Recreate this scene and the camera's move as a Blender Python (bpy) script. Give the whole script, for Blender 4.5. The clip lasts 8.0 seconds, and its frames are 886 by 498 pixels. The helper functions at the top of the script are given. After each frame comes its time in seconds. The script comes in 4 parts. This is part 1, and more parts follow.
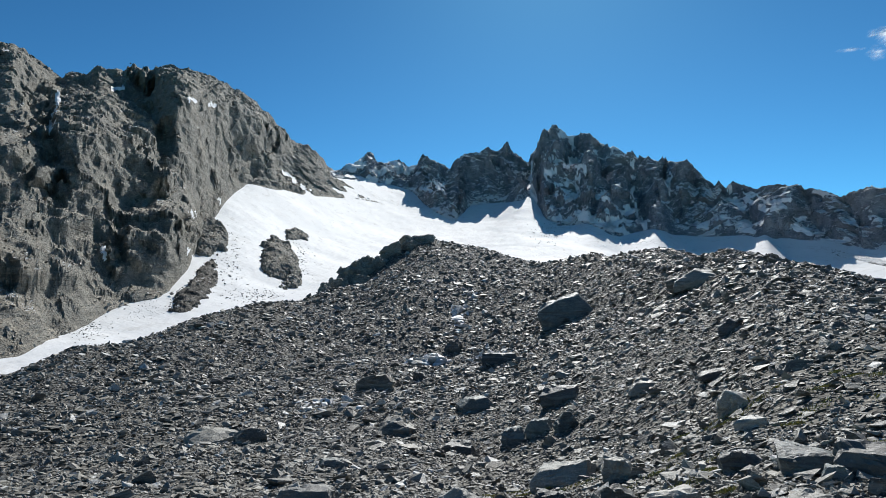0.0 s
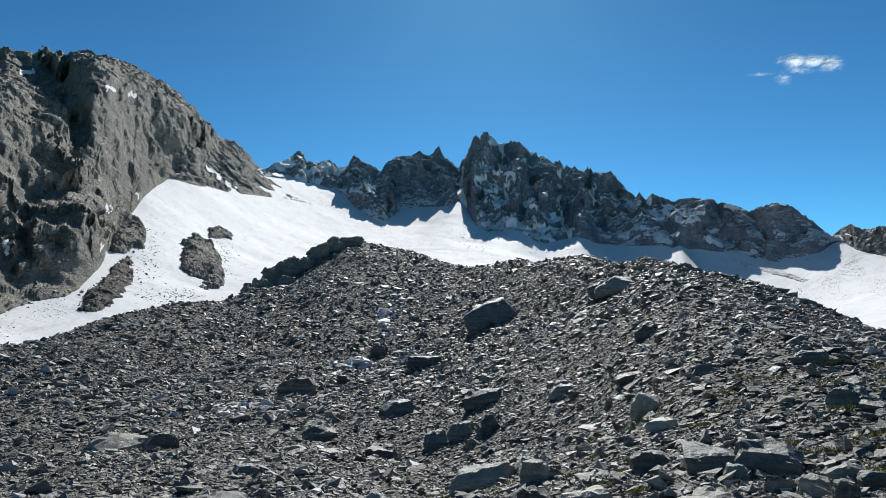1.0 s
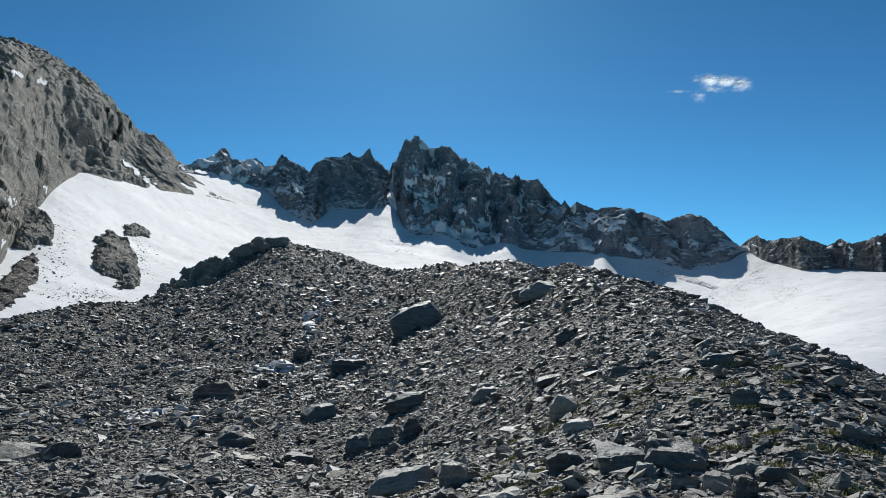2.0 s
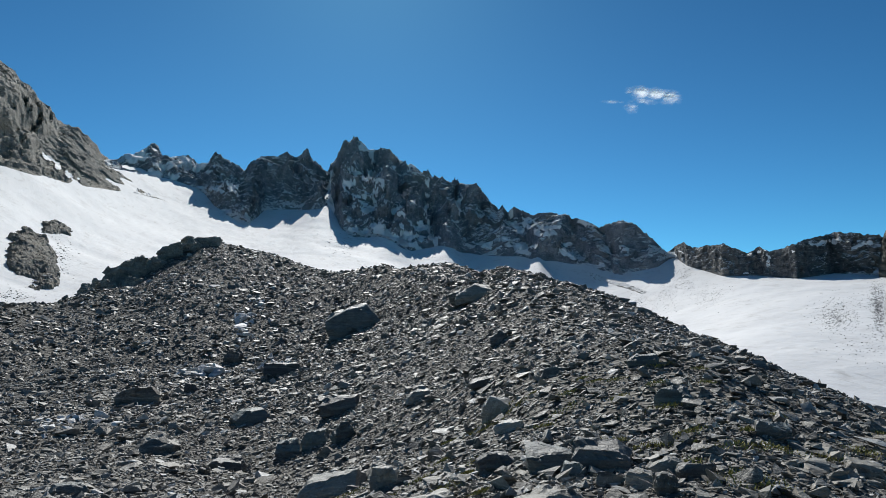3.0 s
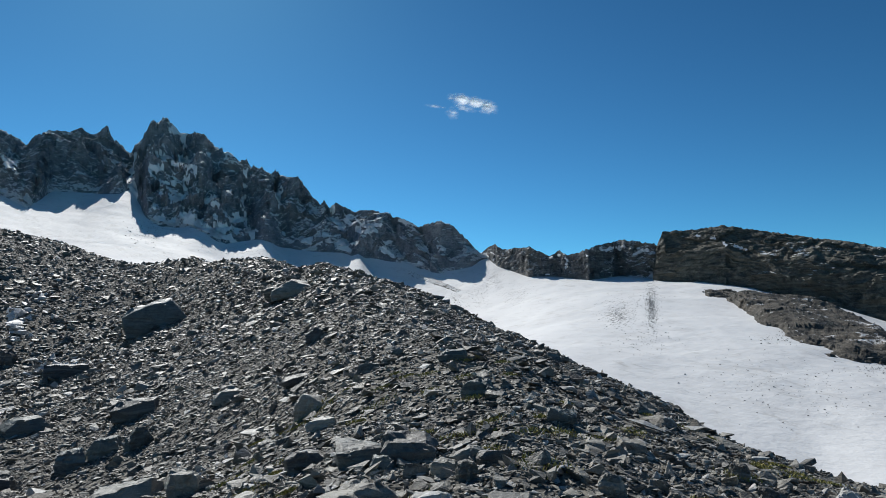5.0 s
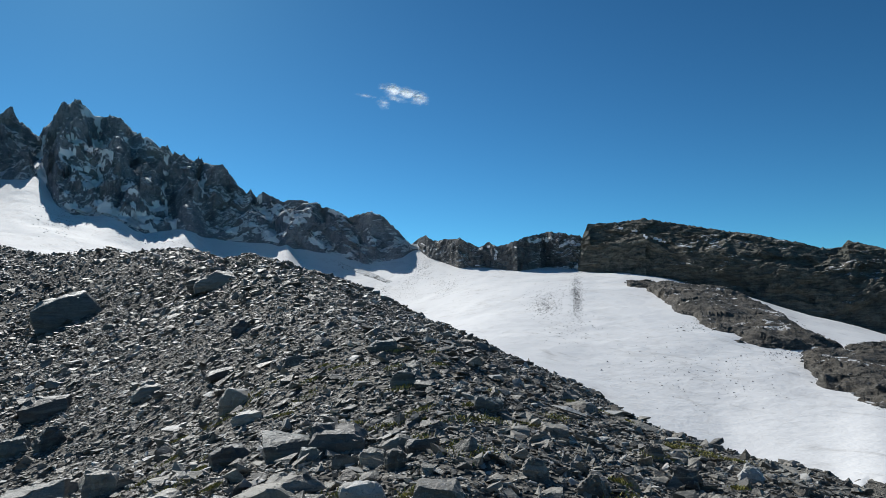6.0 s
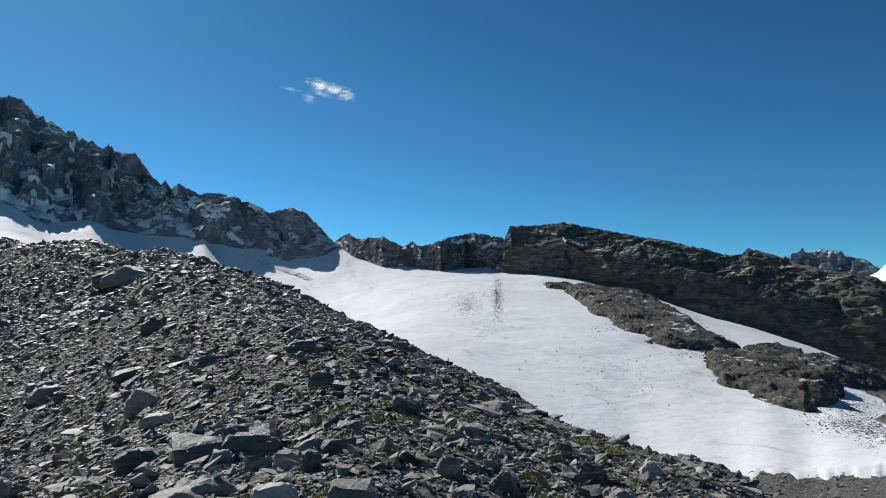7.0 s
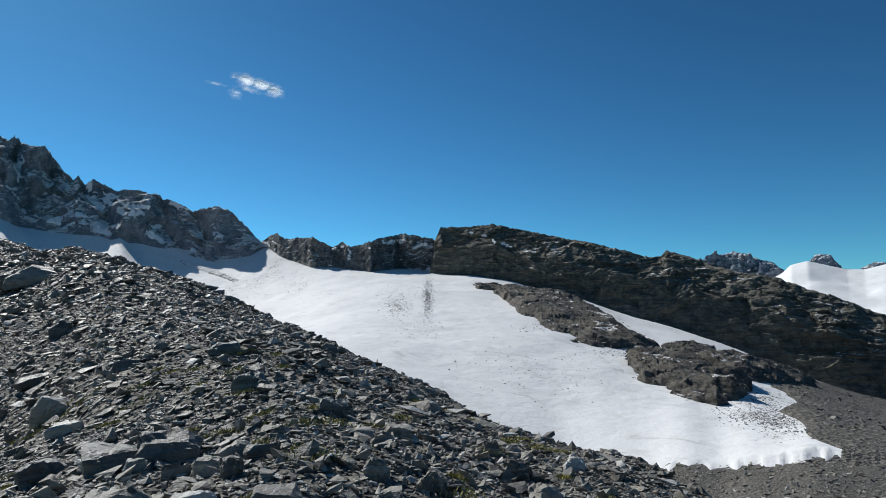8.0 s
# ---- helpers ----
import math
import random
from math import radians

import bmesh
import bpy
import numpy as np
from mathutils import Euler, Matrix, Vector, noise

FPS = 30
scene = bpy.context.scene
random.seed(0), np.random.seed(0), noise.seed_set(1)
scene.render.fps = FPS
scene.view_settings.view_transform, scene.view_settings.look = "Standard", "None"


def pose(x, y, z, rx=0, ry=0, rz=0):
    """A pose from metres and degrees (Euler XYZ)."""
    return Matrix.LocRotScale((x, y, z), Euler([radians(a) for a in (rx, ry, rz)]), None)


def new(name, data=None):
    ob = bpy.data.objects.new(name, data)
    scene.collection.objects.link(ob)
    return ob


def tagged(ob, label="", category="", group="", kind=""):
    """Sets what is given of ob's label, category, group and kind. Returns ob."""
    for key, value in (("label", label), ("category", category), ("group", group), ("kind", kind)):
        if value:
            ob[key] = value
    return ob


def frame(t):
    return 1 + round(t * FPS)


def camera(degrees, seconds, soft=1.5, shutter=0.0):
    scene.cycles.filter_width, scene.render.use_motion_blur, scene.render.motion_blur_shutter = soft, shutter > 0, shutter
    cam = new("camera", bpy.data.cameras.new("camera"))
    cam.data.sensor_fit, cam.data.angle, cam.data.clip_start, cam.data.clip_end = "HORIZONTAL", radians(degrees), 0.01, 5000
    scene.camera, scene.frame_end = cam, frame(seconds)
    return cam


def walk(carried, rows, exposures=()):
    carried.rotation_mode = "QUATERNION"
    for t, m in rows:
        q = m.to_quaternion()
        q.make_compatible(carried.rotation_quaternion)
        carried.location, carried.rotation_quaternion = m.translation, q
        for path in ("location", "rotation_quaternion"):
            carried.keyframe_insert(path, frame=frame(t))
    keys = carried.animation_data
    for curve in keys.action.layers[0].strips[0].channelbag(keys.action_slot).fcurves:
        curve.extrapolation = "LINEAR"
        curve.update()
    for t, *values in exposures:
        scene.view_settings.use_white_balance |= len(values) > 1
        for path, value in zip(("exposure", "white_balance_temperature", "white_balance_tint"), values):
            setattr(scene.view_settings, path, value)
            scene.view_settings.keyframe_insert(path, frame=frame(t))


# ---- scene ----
EYE_Z = 1.65
cam = camera(70.2, 8.0, soft=0.9)
# seconds, x, y, z, bearing, tilt, roll: a hand-held turn to the right
PATH = [
    (0, -0.217, -0.115, 1.701, 0.00, 6.99, -0.77),
    (0.5, -0.194, -0.095, 1.700, 2.99, 7.09, -0.52),
    (1, -0.137, -0.038, 1.683, 6.47, 7.25, -0.18),
    (1.5, -0.071, 0.029, 1.671, 9.64, 7.37, -0.07),
    (1.7, -0.055, 0.038, 1.666, 11.04, 7.45, 0.0),
    (2.8, 0.033, 0.088, 1.640, 17.48, 7.78, 0.04),
    (3, 0.049, 0.098, 1.635, 18.63, 7.83, 0.06),
    (3.5, 0.114, 0.129, 1.620, 21.31, 7.97, 0.09),
    (4, 0.145, 0.153, 1.613, 24.44, 8.09, 0.28),
    (4.2, 0.124, 0.127, 1.621, 26.70, 8.03, 0.19),
    (4.5, 0.092, 0.089, 1.633, 30.09, 7.93, 0.02),
    (4.7, 0.088, 0.079, 1.632, 31.95, 7.83, -0.05),
    (5.8, 0.065, 0.024, 1.628, 40.96, 6.64, -0.80),
    (6, 0.060, 0.013, 1.628, 41.29, 6.65, -0.82),
    (6.5, 0.043, -0.029, 1.637, 44.83, 6.60, -0.53),
    (7, 0.025, -0.070, 1.646, 48.25, 6.52, -0.31),
    (7.5, 0.041, -0.090, 1.642, 51.44, 6.59, -0.41),
    (8, 0.052, -0.074, 1.641, 54.59, 6.54, -0.72),
]


def eye_pose(x, y, z, bearing, tilt, roll):
    """Camera pose from a compass bearing, an upward tilt and a roll, in degrees."""
    return pose(x, y, z, 0, 0, -bearing) @ pose(0, 0, 0, 90 + tilt, 0, 0) @ pose(0, 0, 0, 0, 0, roll)


walk(cam, [(row[0], eye_pose(*row[1:])) for row in PATH], exposures=[(0.0, 0.08), (1.0, 0.0), (1.7, -0.1), (3.0, -0.18), (4.5, -0.2), (6.0, -0.16), (8.0, -0.16)])

# ---- daylight: high mountain sun above the ridge, ahead of the camera ----
SUN_BEARING, SUN_HEIGHT = 11.0, 39.0
world = bpy.data.worlds.new("world")
scene.world = world
world.use_nodes = True
wn = world.node_tree.nodes
sky = wn.new("ShaderNodeTexSky")
sky.sky_type, sky.sun_disc = "NISHITA", False
sky.sun_elevation, sky.sun_rotation = radians(SUN_HEIGHT), radians(SUN_BEARING)
sky.altitude, sky.air_density, sky.dust_density, sky.ozone_density = 2700, 1.0, 1.0, 4.0
# the deep blue of thin mountain air: bright towards the sun, dark away from it
unit, deep, clear = wn.new("ShaderNodeMix"), wn.new("ShaderNodeGamma"), wn.new("ShaderNodeMix")
for node, colour in ((unit, (0.476, 0.283, 0.157, 1.0)), (clear, (0.74, 3.1, 6.5, 1.0))):
    node.data_type, node.blend_type = "RGBA", "MULTIPLY"
    node.inputs[0].default_value, node.inputs[7].default_value = 1.0, colour
deep.inputs["Gamma"].default_value = 1.4
world.node_tree.links.new(sky.outputs["Color"], unit.inputs[6])
world.node_tree.links.new(unit.outputs[2], deep.inputs["Color"])
world.node_tree.links.new(deep.outputs["Color"], clear.inputs[6])
world.node_tree.links.new(clear.outputs[2], wn["Background"].inputs["Color"])
wn["Background"].inputs["Strength"].default_value = 0.099
sun = new("sun", bpy.data.lights.new("sun", "SUN"))
sun.data.energy, sun.data.angle, sun.data.color = 5.0, radians(0.53), (1.0, 0.99, 0.95)
sun.matrix_world = pose(0, 0, 400, 90 - SUN_HEIGHT, 0, 180 - SUN_BEARING)
# ---- numbers: noise and the lie of the land ----
def value_noise(p, seed=0):
    """Smooth noise in -1..1 at the points p (n, 3)."""
    i = np.floor(p).astype(np.int64)
    f = p - i
    u = f * f * f * (f * (f * 6 - 15) + 10)

    def corner(dx, dy, dz):
        h = (i[:, 0] + dx) * 73856093 ^ (i[:, 1] + dy) * 19349663 ^ (i[:, 2] + dz) * 83492791 ^ (seed * 2654435 + 977)
        h = (h ^ (h >> 13)) * 1274126177 & 0x7FFFFFFF
        h = (h ^ (h >> 16)) * 668265263 & 0x7FFFFFFF
        return (h ^ (h >> 15)) / 0x3FFFFFFF - 1.0

    out = 0.0
    for dx in (0, 1):
        for dy in (0, 1):
            for dz in (0, 1):
                w = (u[:, 0] if dx else 1 - u[:, 0]) * (u[:, 1] if dy else 1 - u[:, 1]) * (u[:, 2] if dz else 1 - u[:, 2])
                out = out + w * corner(dx, dy, dz)
    return out


def fbm(p, octaves=4, gain=0.5, seed=0):
    out, amp, q = 0.0, 1.0, np.asarray(p, float)
    for k in range(octaves):
        out = out + amp * value_noise(q, seed + k)
        amp, q = amp * gain, q * 2.03 + 7.1
    return out


def ridged(p, octaves=4, gain=0.5, seed=0):
    out, amp, q = 0.0, 1.0, np.asarray(p, float)
    for k in range(octaves):
        out = out + amp * (1 - 2 * np.abs(value_noise(q, seed + k)))
        amp, q = amp * gain, q * 2.11 + 3.7
    return out


def facets(p, seed=0):
    """Broken rock, about -1 to 1: every cell is a flat face with its own height and slant, with steps between cells."""
    p = np.asarray(p, float)
    i = np.floor(p).astype(np.int64)
    best, out = np.full(len(p), 9.0), np.zeros(len(p))
    for dx in (-1, 0, 1):
        for dy in (-1, 0, 1):
            for dz in (-1, 0, 1):
                j = i + (dx, dy, dz)
                h = j[:, 0] * 73856093 ^ j[:, 1] * 19349663 ^ j[:, 2] * 83492791 ^ (seed * 7919 + 13)
                h = (h ^ (h >> 13)) * 1274126177 & 0x7FFFFFFF
                a, b, c = (h & 1023) / 1023.0, (h >> 10 & 1023) / 1023.0, (h >> 20 & 1023) / 1023.0
                off = p - j - np.stack([a, b, c], 1)
                far = (off ** 2).sum(1)
                near = far < best
                turn = 6.283 * (a + b + c)
                value = 1.1 * ((a * 7.3 + b * 3.1) % 1.0 - 0.5) + 0.9 * (off[:, 0] * np.cos(turn) + off[:, 1] * np.sin(turn)) + 0.8 * off[:, 2] * (c - 0.6)
                best, out = np.where(near, far, best), np.where(near, value, out)
    return out


def lerp_rows(text):
    """Rows 'bearing,value bearing,value ...' as two arrays."""
    rows = np.array([[float(v) for v in pair.split(",")] for pair in text.split()])
    return rows[:, 0], rows[:, 1]


def along(b, text):
    return np.interp(b, *lerp_rows(text))


def gently(b, text, width=3.0):
    """As along(), with the corners rounded off."""
    b = np.asarray(b, float)
    steps = np.linspace(-1, 1, 13)
    weights = 1 - 0.9 * np.abs(steps)
    return sum(w * along(b + s * width, text) for s, w in zip(steps, weights)) / weights.sum()


def tan_d(e):
    return np.tan(np.radians(e))


# moraine: crest heights as angles from eye level over the bearing, and how far off it lies
CREST_UP = ("-50,-6 -34.8,-3 -32.7,-2.2 -30.6,-1.4 -28.3,-1.1 -25.9,-.7 -23.4,.6 -21.7,1.1 -19,1.8 -16.7,2.3 -13.3,2.3 -11.4,2.9 -9.4,3.8 "
            "-6.9,5.2 -4.8,7.2 -2.3,8.3 -.2,7.8 2.4,7.2 6,6.1 9,5.6 11,5.7 14,6.2 16.9,6.4 19.7,6.2 21.9,5.6 23.7,6.1 26.2,5.6 29,4.8 32,3.8 35.4,2.3 40.2,.1 "
            "44.7,-1.6 48.9,-3.7 52.8,-5.7 56.4,-8 60.2,-9.8 65,-11.1 69.7,-12.1 73.3,-13 76.3,-14.8 82,-17 95,-24 120,-28")
CREST_OFF = "-60,36 -35,42 -20,60 -8,86 -3,98 4,90 10,74 15,58 20,48 30,34 38,26 45,20 50,18 56,14.5 62,13 70,11.5 76,9.5 85,7 100,5 140,4"
LOW_UP = "-60,-9 -35,-9 -20,-9 -12,-9 -5,-9.5 5.6,-12.3 13,-9.8 20,-7.6 26,-7.2 30,-8 36,-7.6 42,-6.5 48,-8 56,-10 63,-13.2 70,-14.5 76,-16.5 85,-22 100,-30 140,-36"
LOW_OFF = "-60,22 -35,24 -20,25 -12,25 -5,23 5.6,18 13,17 20,15 26,11 30,9.5 36,9 42,9 48,9 56,9 63,8 70,7 76,6.2 85,4.4 100,3.2 140,2.6"
MID_UP = "-60,-6 -35,-5.6 -20,-3.6 -8,-2.6 0,-2.6 5,-2.5 10,.3 15,1.4 20,2 26,1 30,.2 36,-1 42,-2 48,-5 56,-8.4 63,-11.2 70,-12.6 76,-15 85,-19 100,-26 140,-32"
MID_OFF = "-60,30 -35,34 -20,42 -8,48 0,48 5,46 10,48 15,42 20,33 26,22 30,18 36,14.5 42,13.5 48,12.5 56,11.5 63,10.4 70,9.2 76,7.8 85,5.6 100,4 140,3.2"
# snow: lower and upper edges of its sheet (angle, distance), and where the rock foot shows on it
SNOW_LOW_UP = "-60,-6 -42,-5 -35,-4.6 -25,-2.6 -15,.2 -5,4.6 5,4 15,3.4 25,2.6 35,-.6 45,-4.4 55,-9 65,-12.4 69,-12.2 72.4,-12.1 75.1,-11.5 77.7,-11.9 79,-11 81.8,-10.6 83.8,-9.8 86,-9.9 92,-9.6"
SNOW_LOW_OFF = "-60,110 -42,120 -35,130 -25,150 -15,175 -5,210 5,205 15,180 25,160 35,140 45,120 55,110 65,105 77,105 84,112 92,122"
SNOW_TOP_UP = "-60,1 -35,6.5 -27,10 -20,13.2 -12,13.5 -8,13.7 -4,13.3 3,12.6 9,12.4 15,10 25,7.8 33,7 39,6.9 45,5.6 54,4.8 62,3.2 66,2.4 70.3,.3 74.8,-1 79.1,-2.4 83,-4.3 86.7,-5.9 92,-7"
SNOW_TOP_OFF = "-60,220 -35,340 -27,420 -20,470 -12,640 -5,860 3,850 9,820 15,750 25,650 33,600 39,570 45,545 54,485 62,432 70,402 78,372 86,347 92,332"
FOOT_WEST = ("-60,-3 -34.8,-2.1 -32.1,-1.4 -29.5,.5 -27.6,2.1 -23,2.8 -21.8,4 -21.2,6.4 -20.3,8.8 -19.9,10.7 -19.3,12.5 -17.9,12.3 -15.5,12.6 "
             "-14.5,11.7 -12.5,11.5 -10.7,11.8 -8.4,11.5 -6,11.5 -5,11")
FOOT_RIDGE = ("-12,13.1 -10,13.4 -7.4,13.2 -4.8,12.9 -2.8,12.3 -1.2,10.6 .9,9.6 1.5,9.3 2.2,10.9 4.5,11.1 7.6,11.2 "
              "8.4,12.2 8.9,9.9 10.4,8.8 13.1,8.9 15.5,7.6 18.4,8.2 20,7.6 22.9,7.2 25.3,7.2 27.8,6.8 31.3,6.2 34.6,5.2 37.3,5.8 37.9,6 38.7,6.8 40,6")
FOOT_SADDLE = "36,6.4 38.7,6.9 39.9,5.9 42.7,4.9 45,4.9 48,4.5 50.6,4.8 54.2,4.4 56,4.2"
FOOT_OFF_BLOCK = "50,470 53.6,462 58,445 62,430 70,404 78,392 86,384 92,383 110,383"
FOOT_UP_BLOCK = "53.6,3.9 57.9,3.2 62,2.6 65.5,2.4 70.3,.3 74.8,-1 79.1,-2.4 83,-4.3 86.7,-5.7 92,-6.6 110,-8"


# cones of avalanche snow below the gullies: bearing, width, height, slant
FANS = ((8.3, 1.6, 12, -4), (13.2, 1.1, 11, 1), (18.8, 1.3, 10, 1), (27.1, 1.0, 6, 3))


def moraine_z(b, r):
    """Height of the moraine above eye level at bearing b and distance r."""
    rc, rl, rm = gently(b, CREST_OFF), gently(b, LOW_OFF), gently(b, MID_OFF)
    zc, zl, zm = rc * tan_d(gently(b, CREST_UP, 0.5)), rl * tan_d(gently(b, LOW_UP)), rm * tan_d(gently(b, MID_UP))
    z0 = -EYE_Z
    seg = lambda ra, za, rb, zb: za + (zb - za) * np.clip((r - ra) / (rb - ra), 0, 1)
    z = np.where(r < rl, seg(2.0, z0, rl, zl), np.where(r < rm, seg(rl, zl, rm, zm), seg(rm, zm, rc, zc)))
    over = np.maximum(r - rc, 0)
    return z - np.where(over < 3, 0.11 * over * over, 0.66 * over - 0.99)


def snow_z(b, r):
    """Height of the snow above eye level."""
    ra, rb = gently(b, SNOW_LOW_OFF, 2.0), gently(b, SNOW_TOP_OFF, 5.0)
    za, zb = ra * tan_d(gently(b, SNOW_LOW_UP, 2.0)), rb * tan_d(gently(b, SNOW_TOP_UP, 5.0))
    k = np.clip((r - ra) / np.maximum(rb - ra, 1), 0, 1.25)
    s, c = np.sin(np.radians(b)), np.cos(np.radians(b))
    p = np.stack([r * s, r * c, 0 * r], -1).reshape(-1, 3)
    rough = (0.9 * fbm(p / 45, 3, seed=81) + 0.16 * fbm(p / 7, 3, seed=83)).reshape(np.shape(r))
    steep = gently(b, "-60,1 -30,1.2 -15,1.6 0,1.9 15,2.0 20,2.6 26,4.2 35,4.4 40,2.2 46,1.35 60,1.1 92,1", 8.0)
    fans = sum(h * np.exp(-((b - b0 - (1 - k) * slant) / (w * (0.35 + 4.5 * np.clip(1 - k, 0, 1)))) ** 2) * np.clip((k - 0.45) / 0.4, 0, 1) for b0, w, h, slant in FANS)
    return za + (zb - za) * np.minimum(k, 1.03) ** steep + fans * np.clip((1.06 - k) / 0.06, 0, 1) + rough * np.clip(k * 6, 0.15, 1) - 0.5 * np.maximum(r - ra - 1.03 * (rb - ra), 0)


def snow_reach(b, up):
    """How far off the snow is met under the angle up."""
    rs = np.linspace(95, 1000, 300)
    seen = np.degrees(np.arctan2(snow_z(b[:, None], np.repeat(rs[None], len(b), 0)), rs))
    seen = np.where((rs[None] < gently(b, SNOW_LOW_OFF, 2.0)[:, None]) & (seen > 0), -90 + rs[None] * 0.01, seen)
    out = np.array([np.interp(u, np.maximum.accumulate(row), rs) for u, row in zip(up, seen)])
    return np.minimum(out, gently(b, SNOW_TOP_OFF, 5.0))


def valley_z(b, r):
    ra, rb = gently(b, SNOW_LOW_OFF, 2.0), gently(b, SNOW_TOP_OFF, 5.0)
    k = np.clip((r - ra) / np.maximum(rb - ra, 1), 0, 1)
    z = snow_z(b, np.clip(r, ra, rb * 1.25)) - 0.5 - 5 * np.clip(k * 5, 0, 1) - 14 * np.clip((k - 0.2) * 4, 0, 1)
    z = z - np.interp(b, [-60, 40, 62, 70], [0.45, 0.45, 0.1, 0.02]) * np.maximum(ra - r, 0)
    return np.where(r > 1200, z + (-60 - z) * np.clip((r - 1200) / 1800, 0, 1), z)


def ground_z(x, y):
    """Height of the ground, eye level being EYE_Z."""
    b, r = np.degrees(np.arctan2(x, y)), np.hypot(x, y)
    b = np.where(b < -100, b + 360, b)
    b = np.where(b > 100, 200 - b, b)  # the land goes on alike behind the camera
    p = np.stack([x, y, np.zeros_like(x)], 1)
    rough = 0.32 * fbm(p / 7.0, 3, seed=5) * np.clip(r / 45, 0.05, 1) + 0.05 * fbm(p / 1.3, 3, seed=9)
    m = moraine_z(b, r) + rough * np.clip(r / 3, 0, 1)
    v = valley_z(b, r) + 0.9 * fbm(p / 30.0, 4, seed=3)
    return EYE_Z + np.maximum(m, v)


def polar(b, r, up):
    """x, y, z of a point at a bearing and a distance, seen under the angle up from eye level."""
    b = np.radians(b)
    return np.stack([r * np.sin(b), r * np.cos(b), EYE_Z + r * tan_d(up)], -1)
# ---- materials ----
class Mat:
    """A small writer of node materials in world metres."""

    def __init__(self, name):
        self.mat = bpy.data.materials.new(name)
        self.mat.use_nodes = True
        self.tree = self.mat.node_tree
        self.bsdf = self.tree.nodes["Principled BSDF"]
        self.geo = self.tree.nodes.new("ShaderNodeNewGeometry")
        self.pos = self.geo.outputs["Position"]

    def put(self, socket, value):
        if hasattr(value, "is_output"):
            self.tree.links.new(value, socket)
        else:
            socket.default_value = (*value, 1.0) if isinstance(value, tuple) and len(value) == 3 and socket.type == "RGBA" else value

    def noise(self, size, detail=4.0, rough=0.55, stretch=(1, 1, 1), warp=0.0):
        m = self.tree.nodes.new("ShaderNodeMapping")
        self.put(m.inputs["Vector"], self.pos)
        m.inputs["Scale"].default_value = [s / size for s in stretch]
        n = self.tree.nodes.new("ShaderNodeTexNoise")
        self.put(n.inputs["Vector"], m.outputs[0])
        n.inputs["Scale"].default_value, n.inputs["Detail"].default_value = 1.0, detail
        n.inputs["Roughness"].default_value, n.inputs["Distortion"].default_value = rough, warp
        return n.outputs["Fac"]

    def voronoi(self, size, feature="F1", output="Distance", stretch=(1, 1, 1)):
        m = self.tree.nodes.new("ShaderNodeMapping")
        self.put(m.inputs["Vector"], self.pos)
        m.inputs["Scale"].default_value = [s / size for s in stretch]
        n = self.tree.nodes.new("ShaderNodeTexVoronoi")
        n.feature = feature
        self.put(n.inputs["Vector"], m.outputs[0])
        n.inputs["Scale"].default_value = 1.0
        return n.outputs[output]

    def ramp(self, fac, lo, hi, a=0.0, b=1.0):
        n = self.tree.nodes.new("ShaderNodeMapRange")
        n.interpolation_type = "SMOOTHSTEP"
        for key, v in (("Value", fac), ("From Min", lo), ("From Max", hi), ("To Min", a), ("To Max", b)):
            self.put(n.inputs[key], v)
        return n.outputs[0]

    def math(self, op, a, b=0.0):
        n = self.tree.nodes.new("ShaderNodeMath")
        n.operation = op
        self.put(n.inputs[0], a), self.put(n.inputs[1], b)
        return n.outputs[0]

    def mix(self, fac, a, b, blend="MIX"):
        n = self.tree.nodes.new("ShaderNodeMix")
        n.data_type, n.blend_type = "RGBA", blend
        self.put(n.inputs[0], fac), self.put(n.inputs[6], a), self.put(n.inputs[7], b)
        return n.outputs[2]

    def bump(self, height, distance, strength=1.0, below=None):
        n = self.tree.nodes.new("ShaderNodeBump")
        n.inputs["Strength"].default_value, n.inputs["Distance"].default_value = strength, distance
        self.put(n.inputs["Height"], height)
        if below is not None:
            self.put(n.inputs["Normal"], below)
        return n.outputs[0]

    def level(self):
        """How far the true face looks up, 0 to 1."""
        n = self.tree.nodes.new("ShaderNodeSeparateXYZ")
        self.put(n.inputs[0], self.geo.outputs["Normal"])
        return n.outputs[2]

    def chance(self):
        """A random number per loose piece."""
        o = self.tree.nodes.new("ShaderNodeObjectInfo")
        return self.math("FRACT", self.math("ADD", o.outputs["Random"], self.geo.outputs["Random Per Island"]))

    def done(self, color, rough=0.85, normal=None, spec=0.3):
        self.put(self.bsdf.inputs["Base Color"], color)
        self.put(self.bsdf.inputs["Roughness"], rough)
        self.bsdf.inputs["Specular IOR Level"].default_value = spec
        if normal is not None:
            self.put(self.bsdf.inputs["Normal"], normal)
        return self.mat


SNOW = (0.8, 0.802, 0.798)


